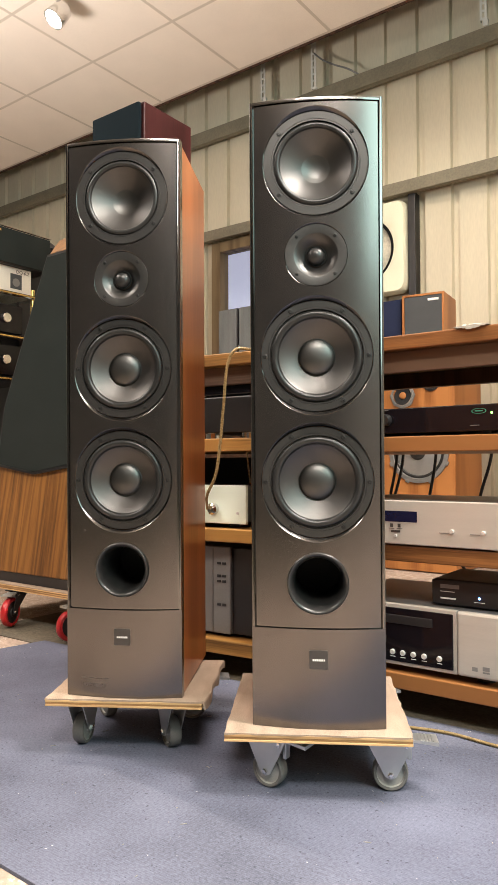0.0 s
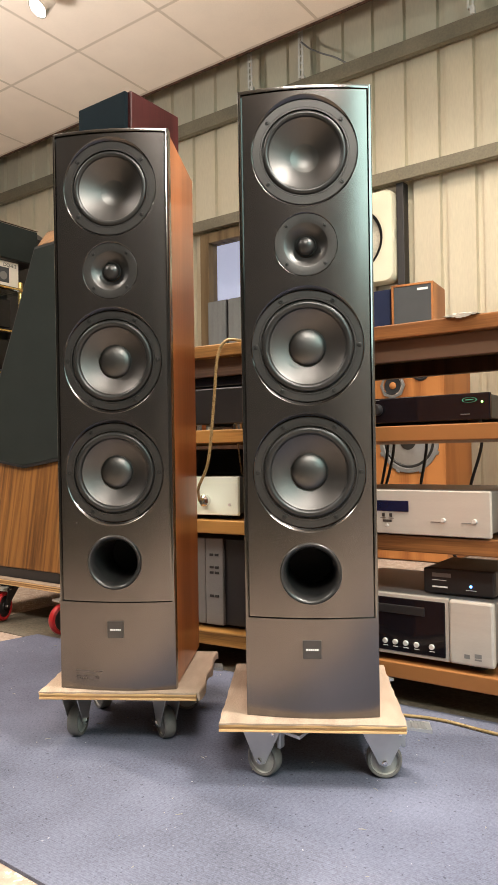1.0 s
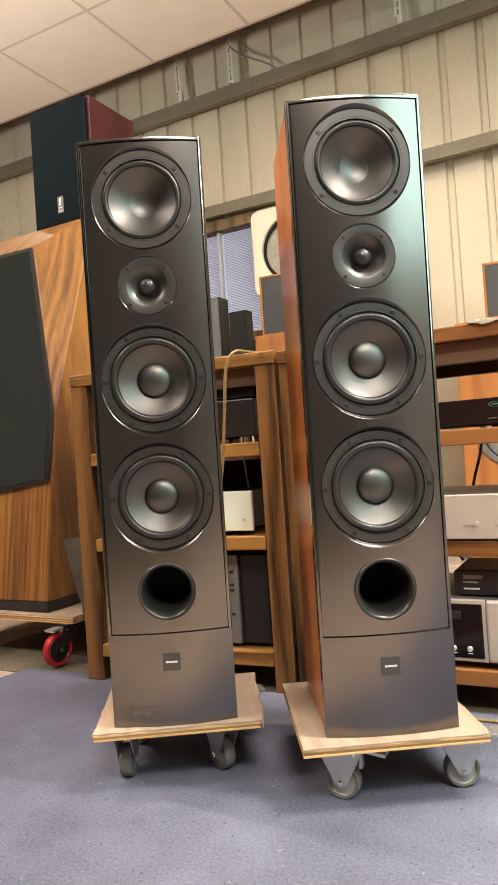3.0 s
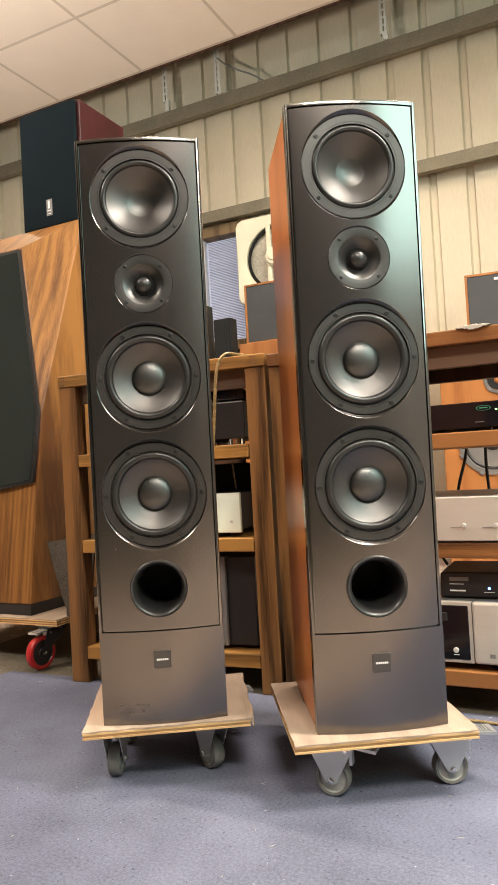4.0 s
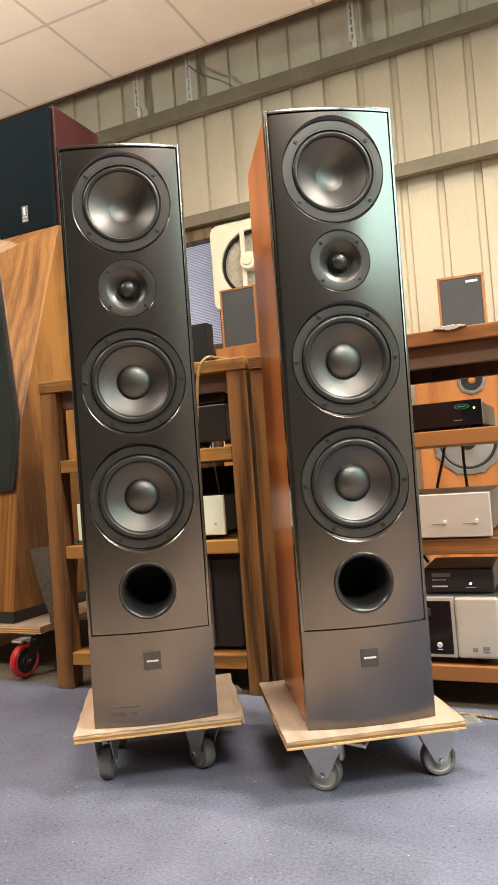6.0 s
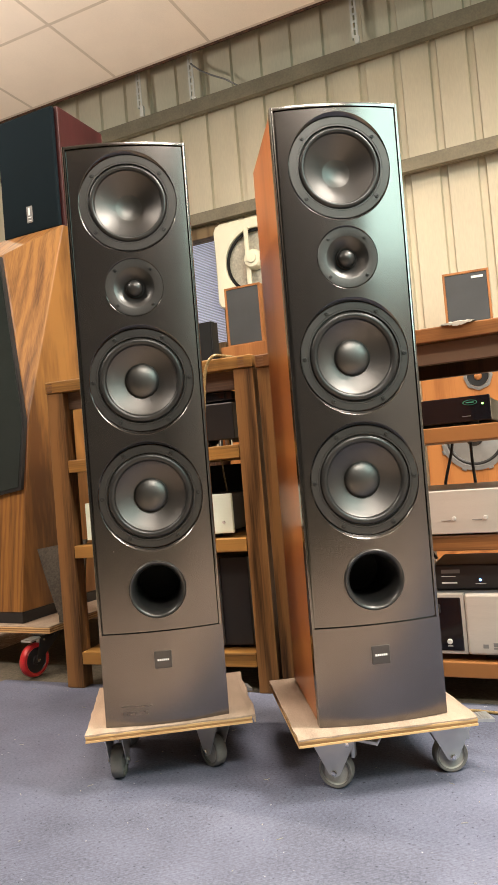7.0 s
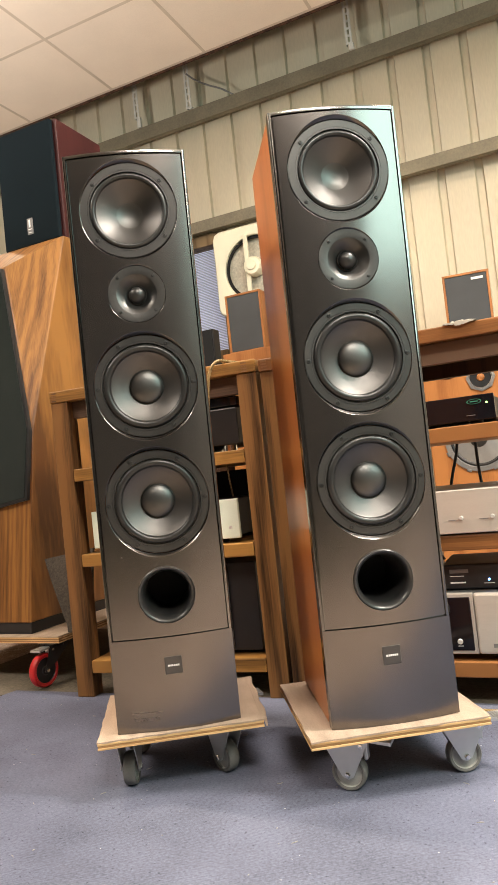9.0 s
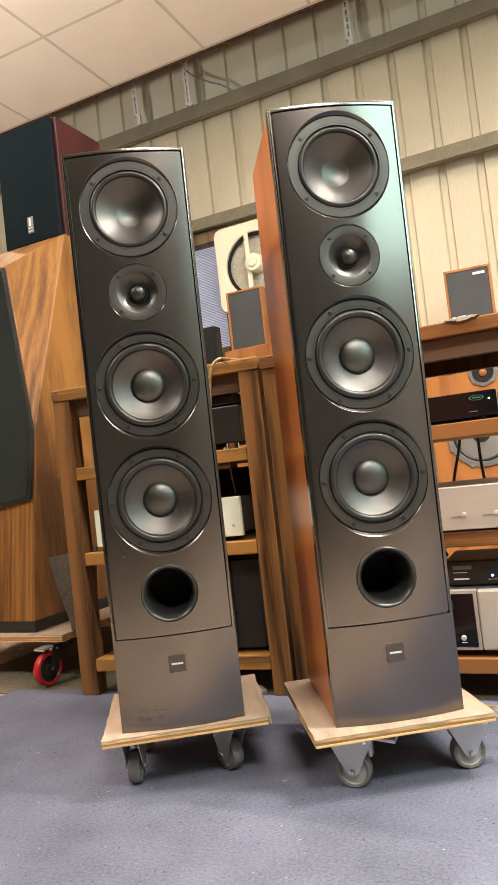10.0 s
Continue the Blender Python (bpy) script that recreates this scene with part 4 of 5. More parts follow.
for x in (0.178, 0.203, 0.229, 0.255, 0.291):
    knob(a, x, -0.0025, 0.046, 0.0062, 0.005, BUTTON, "button", "round alloy button")
bars(a, tuple((x - 0.006, x + 0.006, 0.0345, 0.0360) for x in (0.178, 0.203, 0.229, 0.255, 0.291)), -0.0025, PRINT)
bars(a, ((0.365, 0.377, 0.032, 0.041), (0.388, 0.403, 0.030, 0.0335), (0.388, 0.403, 0.0355, 0.0445)), -0.004, STEELGREY)
feet(a, (0.05, 0.38), (0.05, 0.30), 0, r=0.02, h=0.02)
a = thing("power_supply", pose(-0.672, 1.622, Z4 + 0.154, 0, 0, 1.5), "small black power supply box with a blue lamp", "power supply")
part("case", box(0, 0.165, 0.006, 0.20, 0.004, 0.062, 0.006), DARKSTEEL, a)
part("front_plate", box(0.001, 0.164, 0, 0.007, 0.004, 0.062, 0.004), DARKSTEEL, a)
knob(a, 0.112, 0, 0.026, 0.0028, 0.002, BLUELED, "indicator", "blue indicator lamp")
bars(a, ((0.022, 0.066, 0.0425, 0.0515),), 0, STEELGREY)
bars(a, ((0.022, 0.055, 0.0345, 0.0358), (0.022, 0.058, 0.018, 0.0215), (0.100, 0.124, 0.0165, 0.0175)), 0, PRINT)
feet(a, (0.02, 0.145), (0.03, 0.17), 0, r=0.008, h=0.005)


def on_left(x, y, z, turn=0):
    return M_L @ pose(x, y, z, 0, 0, turn)


# left rack: pale amplifier, black pre-amplifier, dark component, small boxes
a = thing("pale_amplifier", on_left(0.085, 0.030, 0.408), "pale aluminium fronted amplifier with black case on a rack shelf", "amplifier")
part("case", box(0.003, 0.437, 0.010, 0.33, 0.014, 0.116, 0.002), DARKSTEEL, a, "black steel case")
part("front_plate", box(0, 0.46, 0, 0.012, 0.012, 0.119, 0.002), WHITEFRONT, a, "pale aluminium front plate")
knob(a, 0.434, 0, 0.042, 0.004, 0.004, BUTTON, "button", "small chrome button")
part("socket", lathe([(0.016, 0), (0.016, -0.014), (0.010, -0.020), (0, -0.020)], 24), CHROME, a, "round cable socket", pose(0.355, 0, 0.052), True)
feet(a, (0.05, 0.39), (0.05, 0.28), 0, h=0.014)
a = thing("black_preamplifier", on_left(0.365, 0.045, 0.656), "small black amplifier box on silver feet on a rack shelf", "amplifier")
part("case", box(0, 0.20, 0.0, 0.26, 0.018, 0.120, 0.004), DARKSTEEL, a)
part("lid", box(-0.004, 0.204, -0.004, 0.262, 0.124, 0.150, 0.003), SMOKED, a, "gloss black top block")
knob(a, 0.02, 0, 0.062, 0.007, 0.008, CHROME, "button", "small chrome button")
feet(a, (0.04, 0.16), (0.03, 0.22), 0, CHROME, r=0.020, h=0.018)
a = thing("dark_component", on_left(0.075, 0.09, 0.656), "dark wooden cased component on a rack shelf", "component")
part("case", box(0, 0.22, 0.010, 0.26, 0.004, 0.135, 0.003), RACKDARK, a)
part("front_plate", box(0.01, 0.21, 0.0, 0.010, 0.012, 0.126, 0.002), DARKSTEEL, a, "black front plate")
feet(a, (0.03, 0.19), (0.04, 0.22), 0, r=0.01, h=0.005)
a = thing("grey_component", on_left(0.17, 0.045, 0.104), "tall grey and black component with small keys on a rack shelf", "component")
part("case", box(0.003, 0.397, 0.010, 0.34, 0.008, 0.248, 0.003), DARKSTEEL, a, "black steel case")
part("front_plate", box(0, 0.255, 0, 0.012, 0.008, 0.250, 0.003), STEELGREY, a, "grey front plate")
part("side_front", box(0.257, 0.315, -0.002, 0.012, 0.008, 0.250, 0.003), STEELGREY, a, "narrow grey front strip")
for z in (0.085, 0.150, 0.165, 0.200):
    part("key", box(0.272, 0.284, -0.005, 0, z, z + 0.007, 0.001), DARKSTEEL, a)
    part("key", box(0.289, 0.301, -0.005, 0, z, z + 0.007, 0.001), DARKSTEEL, a)
feet(a, (0.04, 0.36), (0.04, 0.30), 0, r=0.014, h=0.009)
solid("dark_box", box(0, 0.49, 0, 0.04, 0, 0.20, 0.006), CHARCOAL, "flat charcoal grey box standing behind the pale amplifier", "box", m=on_left(0.08, 0.385, 0.408))
solid("thin_cable", tube([(0.452, 0.0, 0.245), (0.456, 0.01, 0.21), (0.458, 0.018, 0.16), (0.462, 0.02, 0.121)], 0.0022), CABLE, "thin gold cable dropping behind the pale amplifier front", "cable", m=on_left(0.03, 0.12, 0.408), smooth=True)

# cables
solid("gold_cable", tube([(-1.10, 1.80, 0.8945), (-1.13, 1.68, 0.8945), (-1.157, 1.58, 0.896), (-1.178, 1.532, 0.894), (-1.197, 1.518, 0.85), (-1.207, 1.515, 0.75), (-1.218, 1.514, 0.65), (-1.232, 1.512, 0.56), (-1.262, 1.510, 0.50), (-1.290, 1.545, 0.462)], 0.0042), CABLE,
      "thick gold loudspeaker cable hanging over the rack front", "cable", smooth=True)
solid("floor_cable", tube([(-0.80, 1.47, 0.004), (-0.70, 1.50, 0.004), (-0.60, 1.525, 0.004), (-0.49, 1.515, 0.004), (-0.25, 1.50, 0.004), (0.2, 1.55, 0.004)], 0.0036), CABLE, "gold cable lying on the rug", "cable", smooth=True)
for pts in ([(-0.945, 2.04, 0.70), (-0.950, 2.04, 0.60), (-0.965, 2.03, 0.50), (-0.975, 2.0, 0.405)], [(-0.925, 2.045, 0.70), (-0.935, 2.045, 0.58), (-0.955, 2.03, 0.48), (-0.965, 2.01, 0.405)], [(-0.825, 2.04, 0.70), (-0.828, 2.045, 0.60), (-0.84, 2.03, 0.50), (-0.85, 2.0, 0.405)],
            [(-0.655, 2.04, 0.70), (-0.665, 2.045, 0.60), (-0.69, 2.03, 0.50), (-0.70, 2.0, 0.405)], [(-0.60, 2.04, 0.70), (-0.61, 2.045, 0.60), (-0.605, 2.03, 0.50), (-0.59, 2.0, 0.405)], [(-0.90, 2.03, 0.44), (-0.86, 2.05, 0.33), (-0.80, 2.04, 0.36), (-0.74, 2.05, 0.27)], [(-1.24, 1.95, 0.70), (-1.25, 1.95, 0.60), (-1.23, 1.94, 0.50), (-1.22, 1.93, 0.42)]):
    solid("power_cable", tube(pts, 0.0045), BLACKCABLE, "black power cable hanging behind the rack", "cable", group="rack cables", smooth=True)

# tuft of pale fibre on the rack top edge
bm = bmesh.new()
rng = random.Random(4)
cols, rows = 26, 7
for i in range(cols):
    for j in range(rows):
        u, v = i / (cols - 1), j / (rows - 1)
        swell = math.sin(math.pi * u) ** 0.6 * math.sin(math.pi * (0.12 + 0.88 * v))
        hang = -rng.uniform(0.001, 0.008) * math.sin(math.pi * u) if j == 0 else swell * rng.uniform(0.002, 0.006) + 0.0003
        bm.verts.new(((u - 0.5) * 0.078 + rng.uniform(-0.0015, 0.0015), -0.0095 + 0.022 * max(j - 1, 0) / (rows - 2), hang))
bm.verts.ensure_lookup_table()
for i in range(cols - 1):
    for j in range(rows - 1):
        q = [bm.verts[k] for k in (i * rows + j, (i + 1) * rows + j, (i + 1) * rows + j + 1, i * rows + j + 1)]
        bm.faces.new((q[0], q[1], q[2]))
        bm.faces.new((q[0], q[2], q[3]))
solid("fibre_tuft", bm, TAPE, "torn tuft of pale fibre on the rack edge", "scrap", m=pose(-0.548, 1.566, 0.886))

# ---------------- faceted loudspeaker with another on top ----------------
CX, BASE = -2.25, 0.148
t = thing("faceted_loudspeaker", pose(CX, 1.635, BASE), "large faceted walnut loudspeaker with dark green grille, on a dolly", "loudspeaker")
H = 1.415
A, B, C, P, Q, R = (0.25, 0.0, 0.037), (0.247, 0.094, 0.668), (0.100, 0.190, 1.290), (0.25, 0.355, H), (0.25, 0.66, H), (0.25, 0.66, 0.037)
pts = [A, B, C, P, Q, R] + [(-x, y, z) for x, y, z in (A, B, C, P, Q, R)]
body = poly(pts, [(0, 1, 2, 8, 7, 6), (1, 3, 2), (7, 8, 9), (2, 3, 9, 8), (0, 5, 4, 3, 1), (6, 7, 9, 10, 11), (3, 4, 10, 9), (4, 5, 11, 10), (0, 6, 11, 5)])
bmesh.ops.bevel(body, geom=body.edges[:], offset=0.0025, segments=1, affect="EDGES")
part("cabinet", body, AVALON, t, "faceted walnut cabinet")
part("plinth", box(-0.247, 0.247, 0.004, 0.65, 0.0, 0.0365, 0.002), DARKSTEEL, t, "black plinth")


def on_front(u, z, lift):
    y = 0.094 + (z - 0.668) * (0.1543 if z > 0.668 else 0.149)
    return (u, y - lift, z)


outline = [(0, 0.402), (0.238, 0.434), (0.244, 0.668), (0.098, 1.280), (-0.098, 1.280), (-0.244, 0.668), (-0.238, 0.434)]
n = len(outline)
for nm, inset, lo, hi, material, lab in (("grille_frame", 1.0, 0.0005, 0.014, DARKSTEEL, "black grille frame"), ("grille", 0.955, 0.0138, 0.0165, GRILLE, "dark green grille cloth")):
    pts = [on_front(u * inset, 0.80 + (z - 0.80) * (inset + 0.02 * (inset < 1)), lift) for lift in (lo, hi) for u, z in outline]
    part(nm, poly(pts, [tuple(range(n)), tuple(range(n, 2 * n))] + [(i, (i + 1) % n, n + (i + 1) % n, n + i) for i in range(n)]), material, t, lab)

t = thing("maroon_loudspeaker", pose(-2.157, 2.0, BASE + H, 0, 0, 0), "maroon stained loudspeaker with blue-black grille and pale emblem", "loudspeaker")
part("cabinet", box(-0.145, 0.145, 0.018, 0.30, 0, 0.475, 0.004), MAROON, t, "maroon stained cabinet")
part("grille", box(-0.143, 0.132, -0.002, 0.0178, 0.004, 0.472, 0.006), BLUECLOTH, t, "blue-black grille cloth")
e = part("emblem", box(-0.020, 0.008, -0.0045, -0.0015, 0.046, 0.110, 0.0008), STEELGREY, t, "grey upright emblem plate")
part("emblem_bar", box(-0.011, -0.003, -0.0056, -0.0044, 0.074, 0.104), PRINT, e, "pale emblem shape")
part("emblem_bar", box(-0.015, 0.003, -0.0056, -0.0044, 0.064, 0.067), PRINT, e, "pale emblem shape")
part("emblem_bar", box(-0.015, 0.003, -0.0056, -0.0044, 0.052, 0.054), PRINT, e, "pale emblem shape")

# carpet offcut propped between dolly and rack
bm = bmesh.new()
edge = lambda z: -1.875 - 0.099 * max(0.0, (z - 0.165) / 0.208)
g = [[bm.verts.new((edge(z) + (-1.785 - edge(z)) * i / 4, 1.655 + 0.05 * (z / 0.39) ** 2 + 0.01 * i / 4, z + (0.026 * i / 4 - 0.010) * max(0.0, (z - 0.25) / 0.14))) for z in [0.1485 + 0.2415 * j / 12 for j in range(13)]] for i in range(5)]
for i in range(4):
    for j in range(12):
        bm.faces.new((g[i][j], g[i + 1][j], g[i + 1][j + 1], g[i][j + 1]))
ext = bmesh.ops.extrude_face_region(bm, geom=bm.faces[:])
for v in ext["geom"]:
    if isinstance(v, bmesh.types.BMVert):
        v.co.y += 0.008
solid("carpet_offcut", bm, MATGREY, "bent grey-brown carpet offcut standing beside the dolly", "carpet offcut")

# ---------------- back of the shop ----------------


def small_speaker(m, label, badge=True, h=0.29):
    t = thing("bookshelf_loudspeaker", m, label, "loudspeaker", "bookshelf loudspeakers")
    part("cabinet", box(0, 0.235, 0.0135, 0.25, 0, h, 0.003), TEAK, t, "orange teak cabinet")
    for b in ((0, 0.012, 0, h), (0.223, 0.235, 0, h), (0.012, 0.223, h - 0.012, h), (0.012, 0.223, 0, 0.012)):
        part("frame_edge", box(b[0], b[1], 0, 0.013, b[2], b[3], 0.001), TEAK, t)
    part("grille", box(0.0125, 0.2225, 0.004, 0.0125, 0.0125, h - 0.0125, 0.002), GREYCLOTH, t, "grey grille cloth")
    if badge:
        part("badge", box(0.145, 0.205, 0.001, 0.005, h - 0.043, h - 0.030, 0.001), PRINT, t, "small pale badge bar")
    return t


def old_cabinet(x0, flip, label):
    w, h = 0.44, 1.235
    t = thing("studio_loudspeaker", pose(x0, 3.70, 0), label, "loudspeaker", "open-fronted studio loudspeakers")
    part("cabinet", box(0, w, 0.0, 0.42, 0, h, 0.004), TEAK, t, "orange teak cabinet")
    fx = (lambda u: w - u) if flip else (lambda u: u)
    s = part("woofer", lathe([(0.172, 0), (0.172, -0.010), (0.150, -0.012), (0.146, -0.006), (0.142, 0.0)], 48), STEELGREY, t, "large woofer with a grey frame", pose(fx(0.205 if flip else 0.25), 0, 0.652), True)
    part("surround", lathe([(0.146, -0.002)] + [(0.138 + 0.008 * math.cos(a), -0.002 - 0.007 * math.sin(a)) for a in np.linspace(0, math.pi, 8)], 48), RUBBER, s, "black surround", smooth=True)
    part("cone", lathe([(0.131, -0.001), (0.10, -0.007), (0.05, -0.016), (0.045, -0.0165)], 48), ZINC, s, "pale silver cone", smooth=True)
    part("dust_cap", lathe([(0.046 * math.cos(a), -0.0160 - 0.02 * math.sin(a)) for a in np.linspace(0, 1.57, 8)], 32), RUBBER, s, "black dust cap", smooth=True)
    for k in range(8):
        part("lug", box(-0.012, 0.012, -0.011, 0, 0.166, 0.182, 0.003), STEELGREY, s, "", Matrix.Rotation(radians(45 * k + 22), 4, "Y"))
    s = part("midrange_driver", lathe([(0.074, 0), (0.074, -0.008), (0.060, -0.010), (0.056, -0.004)], 8), STEELGREY, t, "octagonal midrange driver", pose(fx(0.295), 0, 0.965))
    part("surround", lathe([(0.058, -0.006), (0.053, -0.012), (0.048, -0.004)], 40), CHROME, s, "shiny ring", smooth=True)
    part("cone", lathe([(0.049, -0.004), (0.02, -0.0012), (0.019, -0.001)], 40), CHARCOAL, s, "dark grey cone", smooth=True)
    part("dust_cap", lathe([(0.020 * math.cos(a), -0.001 - 0.012 * math.sin(a)) for a in np.linspace(0, 1.57, 6)], 24), TEAK, s, "copper coloured centre", smooth=True)
    s = part("tweeter", lathe([(0.050, 0), (0.050, -0.006), (0.040, -0.008), (0.036, -0.002), (0.0, -0.002)], 40), DARKSTEEL, t, "round black tweeter", pose(fx(0.130), 0, 1.030), True)
    part("dome", lathe([(0.02 * math.cos(a), -0.002 - 0.01 * math.sin(a)) for a in np.linspace(0, 1.57, 6)], 24), RUBBER, s, smooth=True)
    return t


old_cabinet(-1.825, True, "tall orange teak loudspeaker without grille, grey woofer showing")
old_cabinet(-1.062, False, "tall orange teak loudspeaker without grille, grey woofer showing")
small_speaker(pose(-1.682, 3.705, 1.235, 0, 0, 6), "small orange teak bookshelf loudspeaker with grey grille")
small_speaker(pose(-0.902, 3.705, 1.235, 0, 0, 6), "small orange teak bookshelf loudspeaker with grey grille")
solid("wooden_bench", box(-3.25, -2.30, 3.62, 4.2, 0, 1.225, 0.004), RACKDARK, "dark wooden bench standing before the window", "bench")
solid("teak_cabinet", box(-2.22, -1.90, 3.66, 4.1, 0, 1.325, 0.004), TEAK, "plain orange teak cabinet standing by the wall", "cabinet")
small_speaker(pose(-2.19, 3.705, 1.325, 0, 0, 0), "small teak bookshelf loudspeaker with grey grille on a cabinet", False, 0.36)


def black_box_speaker(x, w, h, m_label, material, y=3.72, deep=0.26):
    t = thing("black_loudspeaker", pose(x, y, 1.225), m_label, "loudspeaker", "black loudspeakers on the bench")
    part("cabinet", box(0, w, 0.016, deep, 0, h, 0.005), DARKSTEEL, t)
    part("grille", box(0.004, w - 0.004, 0, 0.0158, 0.004, h - 0.006, 0.005), material, t, "grey grille cloth")


black_box_speaker(-3.02, 0.155, 0.40, "mid-grey upright loudspeaker on the bench", PALECLOTH)
black_box_speaker(-2.85, 0.18, 0.40, "mid-grey upright loudspeaker on the bench", PALECLOTH)
black_box_speaker(-2.662, 0.168, 0.40, "mid-grey upright loudspeaker on the bench", PALECLOTH, 3.72, 0.13)
black_box_speaker(-2.428, 0.118, 0.29, "small black loudspeaker on the bench", CHARCOAL, 3.72, 0.10)

black_box_navy = thing("navy_loudspeaker", pose(-1.825, 3.74, 1.236), "narrow navy blue loudspeaker on a teak cabinet", "loudspeaker")
part("cabinet", box(0, 0.125, 0.012, 0.22, 0, 0.285, 0.003), RACKDARK, black_box_navy)
part("grille", box(0.004, 0.121, 0, 0.0118, 0.004, 0.281, 0.003), NAVY, black_box_navy, "navy blue grille cloth")

# wall fan
f = thing("wall_fan", pose(-2.20, WALL_Y - 0.03, 1.995), "square ivory enamelled extractor fan on the clad wall", "fan")
bm = bmesh.new()
S, RR, HOLE, SEG = 0.30, 0.055, 0.222, 72


def rounded(a):
    c, s = math.cos(a), math.sin(a)
    lo, hi = 0.0, 1.0
    for _ in range(40):
        k = (lo + hi) / 2
        x, z = abs(k * c), abs(k * s)
        inside = x <= S and z <= S and (x <= S - RR or z <= S - RR or (x - S + RR) ** 2 + (z - S + RR) ** 2 <= RR * RR)
        lo, hi = (k, hi) if inside else (lo, k)
    return lo


rows = []
for k in range(SEG):
    a = 2 * math.pi * k / SEG
    o = rounded(a)
    rows.append([bm.verts.new((r * math.cos(a), y, r * math.sin(a))) for r, y in ((o, 0), (o, -0.07), (o - 0.012, -0.085), (HOLE + 0.012, -0.085), (HOLE, -0.078), (HOLE, 0))])
for a, b in zip(rows, rows[1:] + rows[:1]):
    for i in range(5):
        bm.faces.new((a[i], b[i], b[i + 1], a[i + 1]))
part("housing", bm, IVORY, f, "rounded square ivory housing", smooth=True)
part("back_plate", lathe([(0.26, -0.034), (0.1, -0.037), (0, -0.037)], 48), DUSTY, f, "dusty shutter behind the strut")
part("ring", lathe([(HOLE + 0.002, -0.072), (HOLE + 0.002, -0.060), (HOLE - 0.022, -0.055), (HOLE - 0.022, -0.068)], 64), BLACK, f, "dark inner ring")
part("strut", box(-0.062, -0.030, -0.094, -0.080, -0.232, 0.232, 0.002), IVORY, f, "ivory strut")
hub = part("hub", lathe([(0.066, -0.05), (0.066, -0.110), (0.058, -0.128), (0.036, -0.131), (0.032, -0.142), (0, -0.142)], 12), IVORY, f, "ivory motor hub")
solid("wall_conduit", box(-1.892, -1.842, WALL_Y - 0.08, WALL_Y - 0.002, 1.20, 2.33, 0.004), DARKSTEEL, "black cable conduit running down the clad wall", "conduit")
solid("loose_cable", tube([(-2.555, WALL_Y - 0.132, 3.46), (-2.48, WALL_Y - 0.135, 3.385), (-2.38, WALL_Y - 0.135, 3.315), (-2.30, WALL_Y - 0.125, 3.27), (-2.22, WALL_Y - 0.10, 3.212)], 0.006), STEELGREY, "dusty cable drooping from a wall bracket", "cable", smooth=True)

# track spot on the ceiling
s = thing("ceiling_spot", pose(-3.345, 2.64, 3.23), "chrome ceiling spotlight, switched on", "spotlight")
aim = look((0, 0, 0), (-0.12, -0.42, -0.6))
part("stem", box(-0.012, 0.012, -0.012, 0.012, 0.02, 0.112, 0.003), CHROME, s, "chrome stem")
head = part("head", lathe([(0.0, 0.085), (0.034, 0.08), (0.052, 0.055), (0.060, 0.0), (0.062, -0.05), (0.056, -0.052)], 32, None, aim @ Matrix.Rotation(radians(90), 4, "X")), CHROME, s, "chrome spotlight head", smooth=True)
part("lens", lathe([(0.0575, -0.044), (0, -0.044)], 32, None, aim @ Matrix.Rotation(radians(90), 4, "X")), LAMPFACE, head, "glowing lamp face")

# ---------------- glass rack beyond the faceted loudspeaker ----------------
g = thing("glass_rack", pose(-3.24, 2.44, 0, 0, 0, 90), "glass shelved hi-fi rack with brass posts", "rack")
for z in (0.45, 1.05, 1.275, 1.505):
    part("shelf", box(-0.62, 0.0, 0.0, 0.45, z - 0.022, z, 0.003), GLASS if z == 1.505 else SMOKED, g, "dark glass shelf")
    part("shelf_edge", box(-0.62, 0.0, -0.006, -0.0005, z - 0.014, z - 0.006, 0.001), BRASS, g, "brass shelf edge")
for x in (-0.60, -0.03):
    for y in (0.02, 0.43):
        part("post", lathe([(0.012, 0), (0.012, 1.54), (0, 1.54)], 16, None, Matrix.Translation((x, y, 0)) @ Matrix.Rotation(radians(90), 4, "X")), BRASS, g, "brass post")


def on_glass(x, y, z):
    return pose(-3.24, 2.44, 0, 0, 0, 90) @ pose(x, y, z)


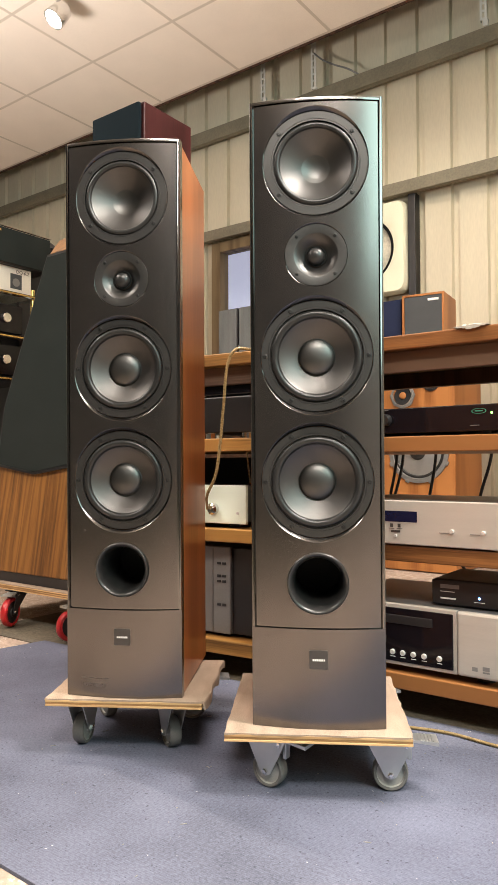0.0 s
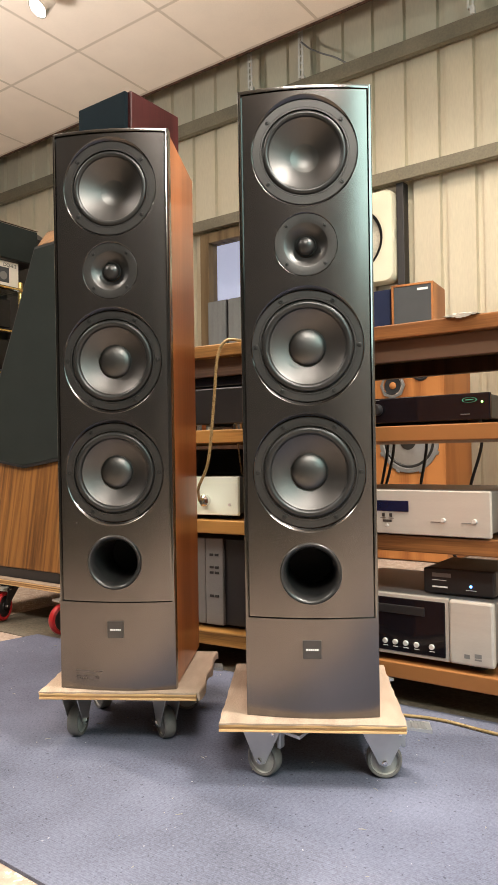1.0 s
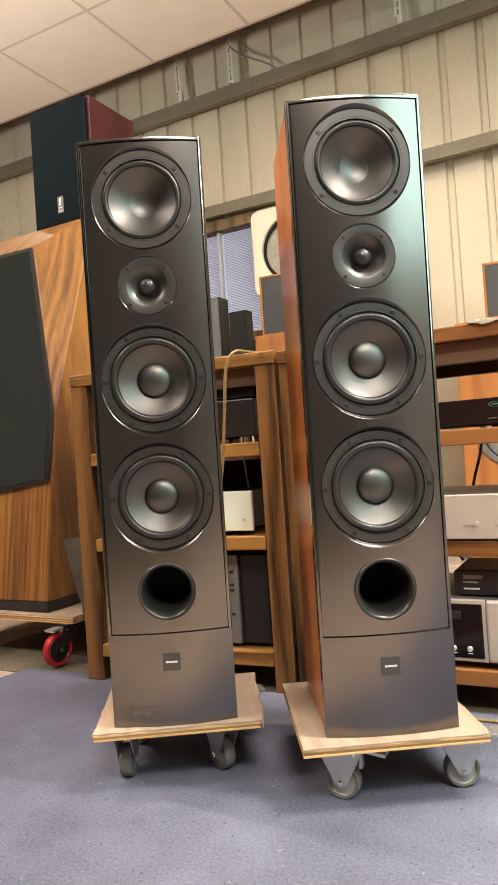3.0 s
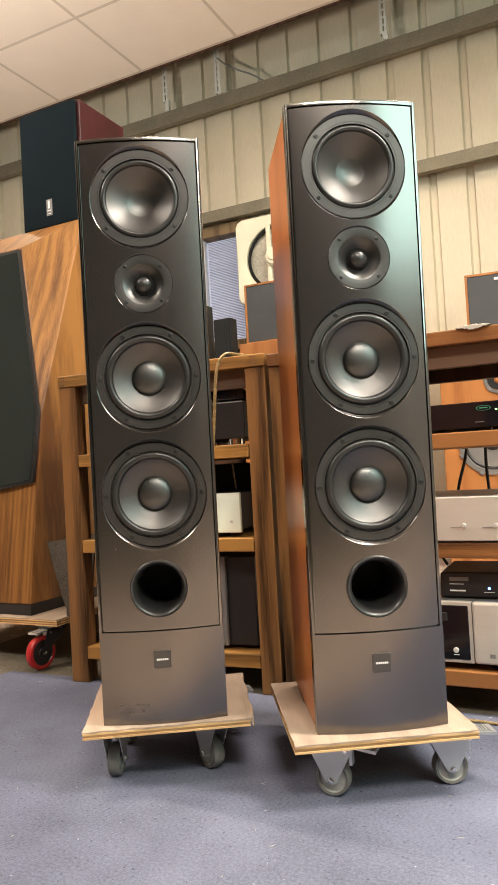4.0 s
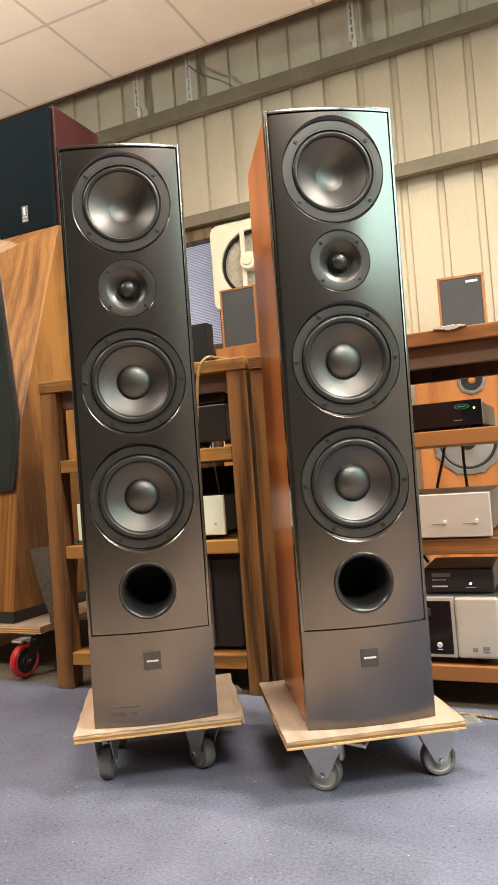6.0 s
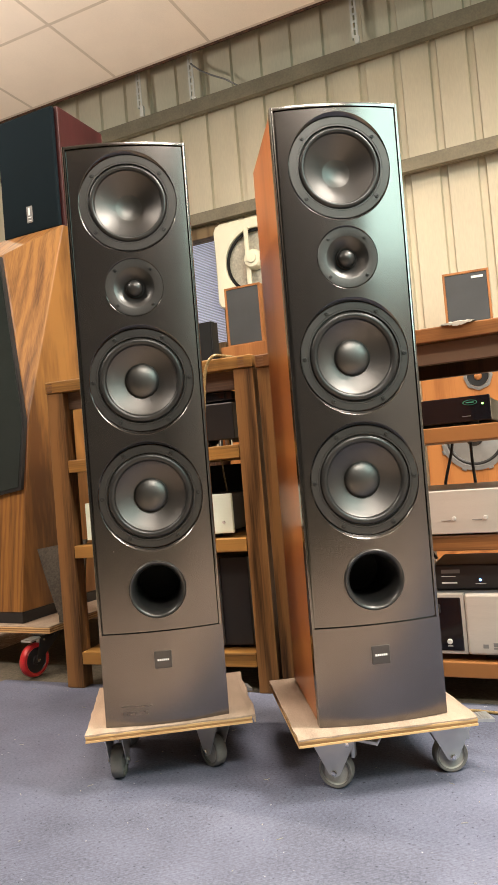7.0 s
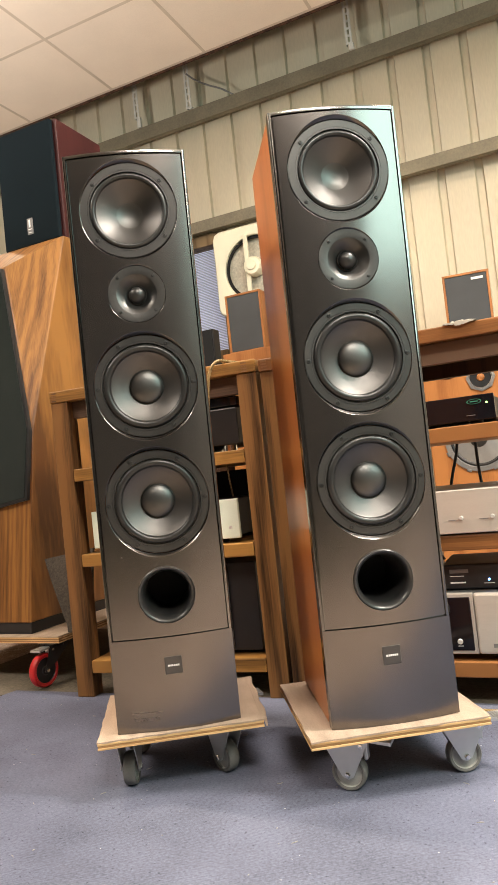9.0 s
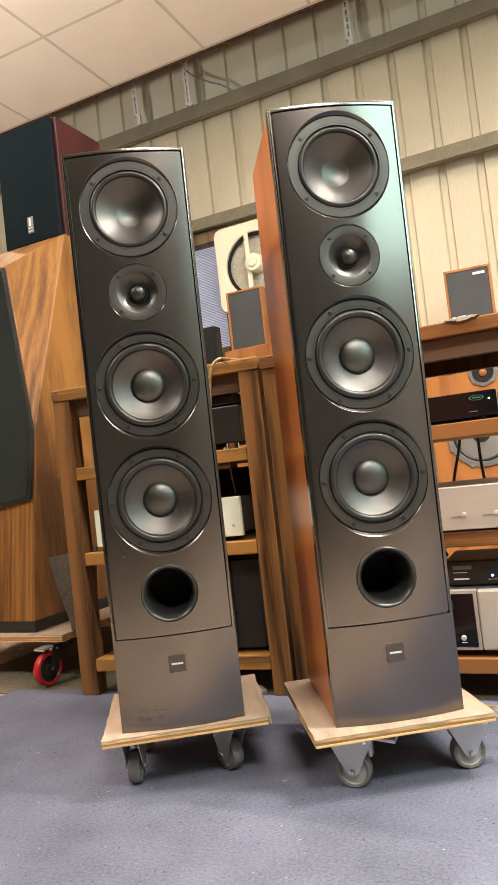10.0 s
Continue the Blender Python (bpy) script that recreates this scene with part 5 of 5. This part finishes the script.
c = thing("speaker_carton", on_glass(-0.50, 0.02, 1.506), "white loudspeaker carton with a printed cabinet", "carton")
part("carton", box(0, 0.46, 0, 0.22, 0, 0.135, 0.002), CARD, c)
part("print_panel", box(0.33, 0.40, -0.0015, 0.001, 0.02, 0.10), GREYCLOTH, c, "printed grey cabinet")
part("print_disc", lathe([(0.022, -0.0015), (0.022, -0.003), (0, -0.003)], 24), STEELGREY, c, "printed driver", pose(0.365, 0, 0.055))
letters = bpy.data.curves.new("model_text", "FONT")
letters.body, letters.size, letters.extrude = "DQ-6.2", 0.026, 0.0006
text_ob = new("model_text", letters)
text_mesh = bpy.data.meshes.new_from_object(text_ob)
bpy.data.objects.remove(text_ob)
bm = bmesh.new()
bm.from_mesh(text_mesh)
bpy.data.meshes.remove(text_mesh)
part("model_text", bm, BADGE, c, "dark printed model number", pose(0.365, -0.0008, 0.106, 90))
c = thing("centre_loudspeaker", on_glass(-0.60, -0.02, 1.642), "wide black centre loudspeaker on a carton", "loudspeaker")
part("cabinet", box(0, 0.66, 0.012, 0.26, 0, 0.19, 0.006), DARKSTEEL, c)
part("grille", box(0.004, 0.656, 0, 0.0118, 0.004, 0.186, 0.004), GRILLE, c, "black grille cloth")
part("edge_strip", box(0.0, 0.66, -0.003, 0.012, 0.190, 0.196, 0.001), CHROME, c, "bright upper edge strip")
part("badge", box(0.30, 0.345, -0.003, 0.0, 0.160, 0.172, 0.001), BRASS, c, "small brass badge")
bm = lathe([(0, 0), (0.20, 0), (0.24, 0.10), (0.17, 0.16), (0, 0.17)], 24, None, Matrix.Rotation(radians(90), 4, "X"))
solid("black_loudspeaker_hood", bm, DARKSTEEL, "rounded black loudspeaker hood behind the centre loudspeaker", "loudspeaker", m=on_glass(0.12, 0.30, 1.72))
solid("hood_stand", box(-0.12, 0.12, -0.12, 0.12, 0, 1.72, 0.01), DARKSTEEL, "plain black stand under the loudspeaker hood", "stand", m=on_glass(0.12, 0.30, 0))
for z, h, lab in ((1.276, 0.16, "black turntable deck with bright knobs"), (1.051, 0.17, "black receiver with bright knobs"), (0.451, 0.20, "black amplifier with bright knobs")):
    c = thing("black_component", on_glass(-0.55, 0.03, z), lab + " on a glass shelf", "component")
    part("case", box(0, 0.46, 0.01, 0.36, 0.012, h, 0.004), DARKSTEEL, c)
    part("front_plate", box(-0.004, 0.464, 0, 0.01, 0.012, h, 0.002), SMOKED, c, "gloss black front plate")
    for x in (0.26, 0.36):
        knob(c, x, 0, h * 0.55, 0.026, 0.02, CHROME, label="bright turned knob")
    feet(c, (0.05, 0.41), (0.04, 0.30), 0)
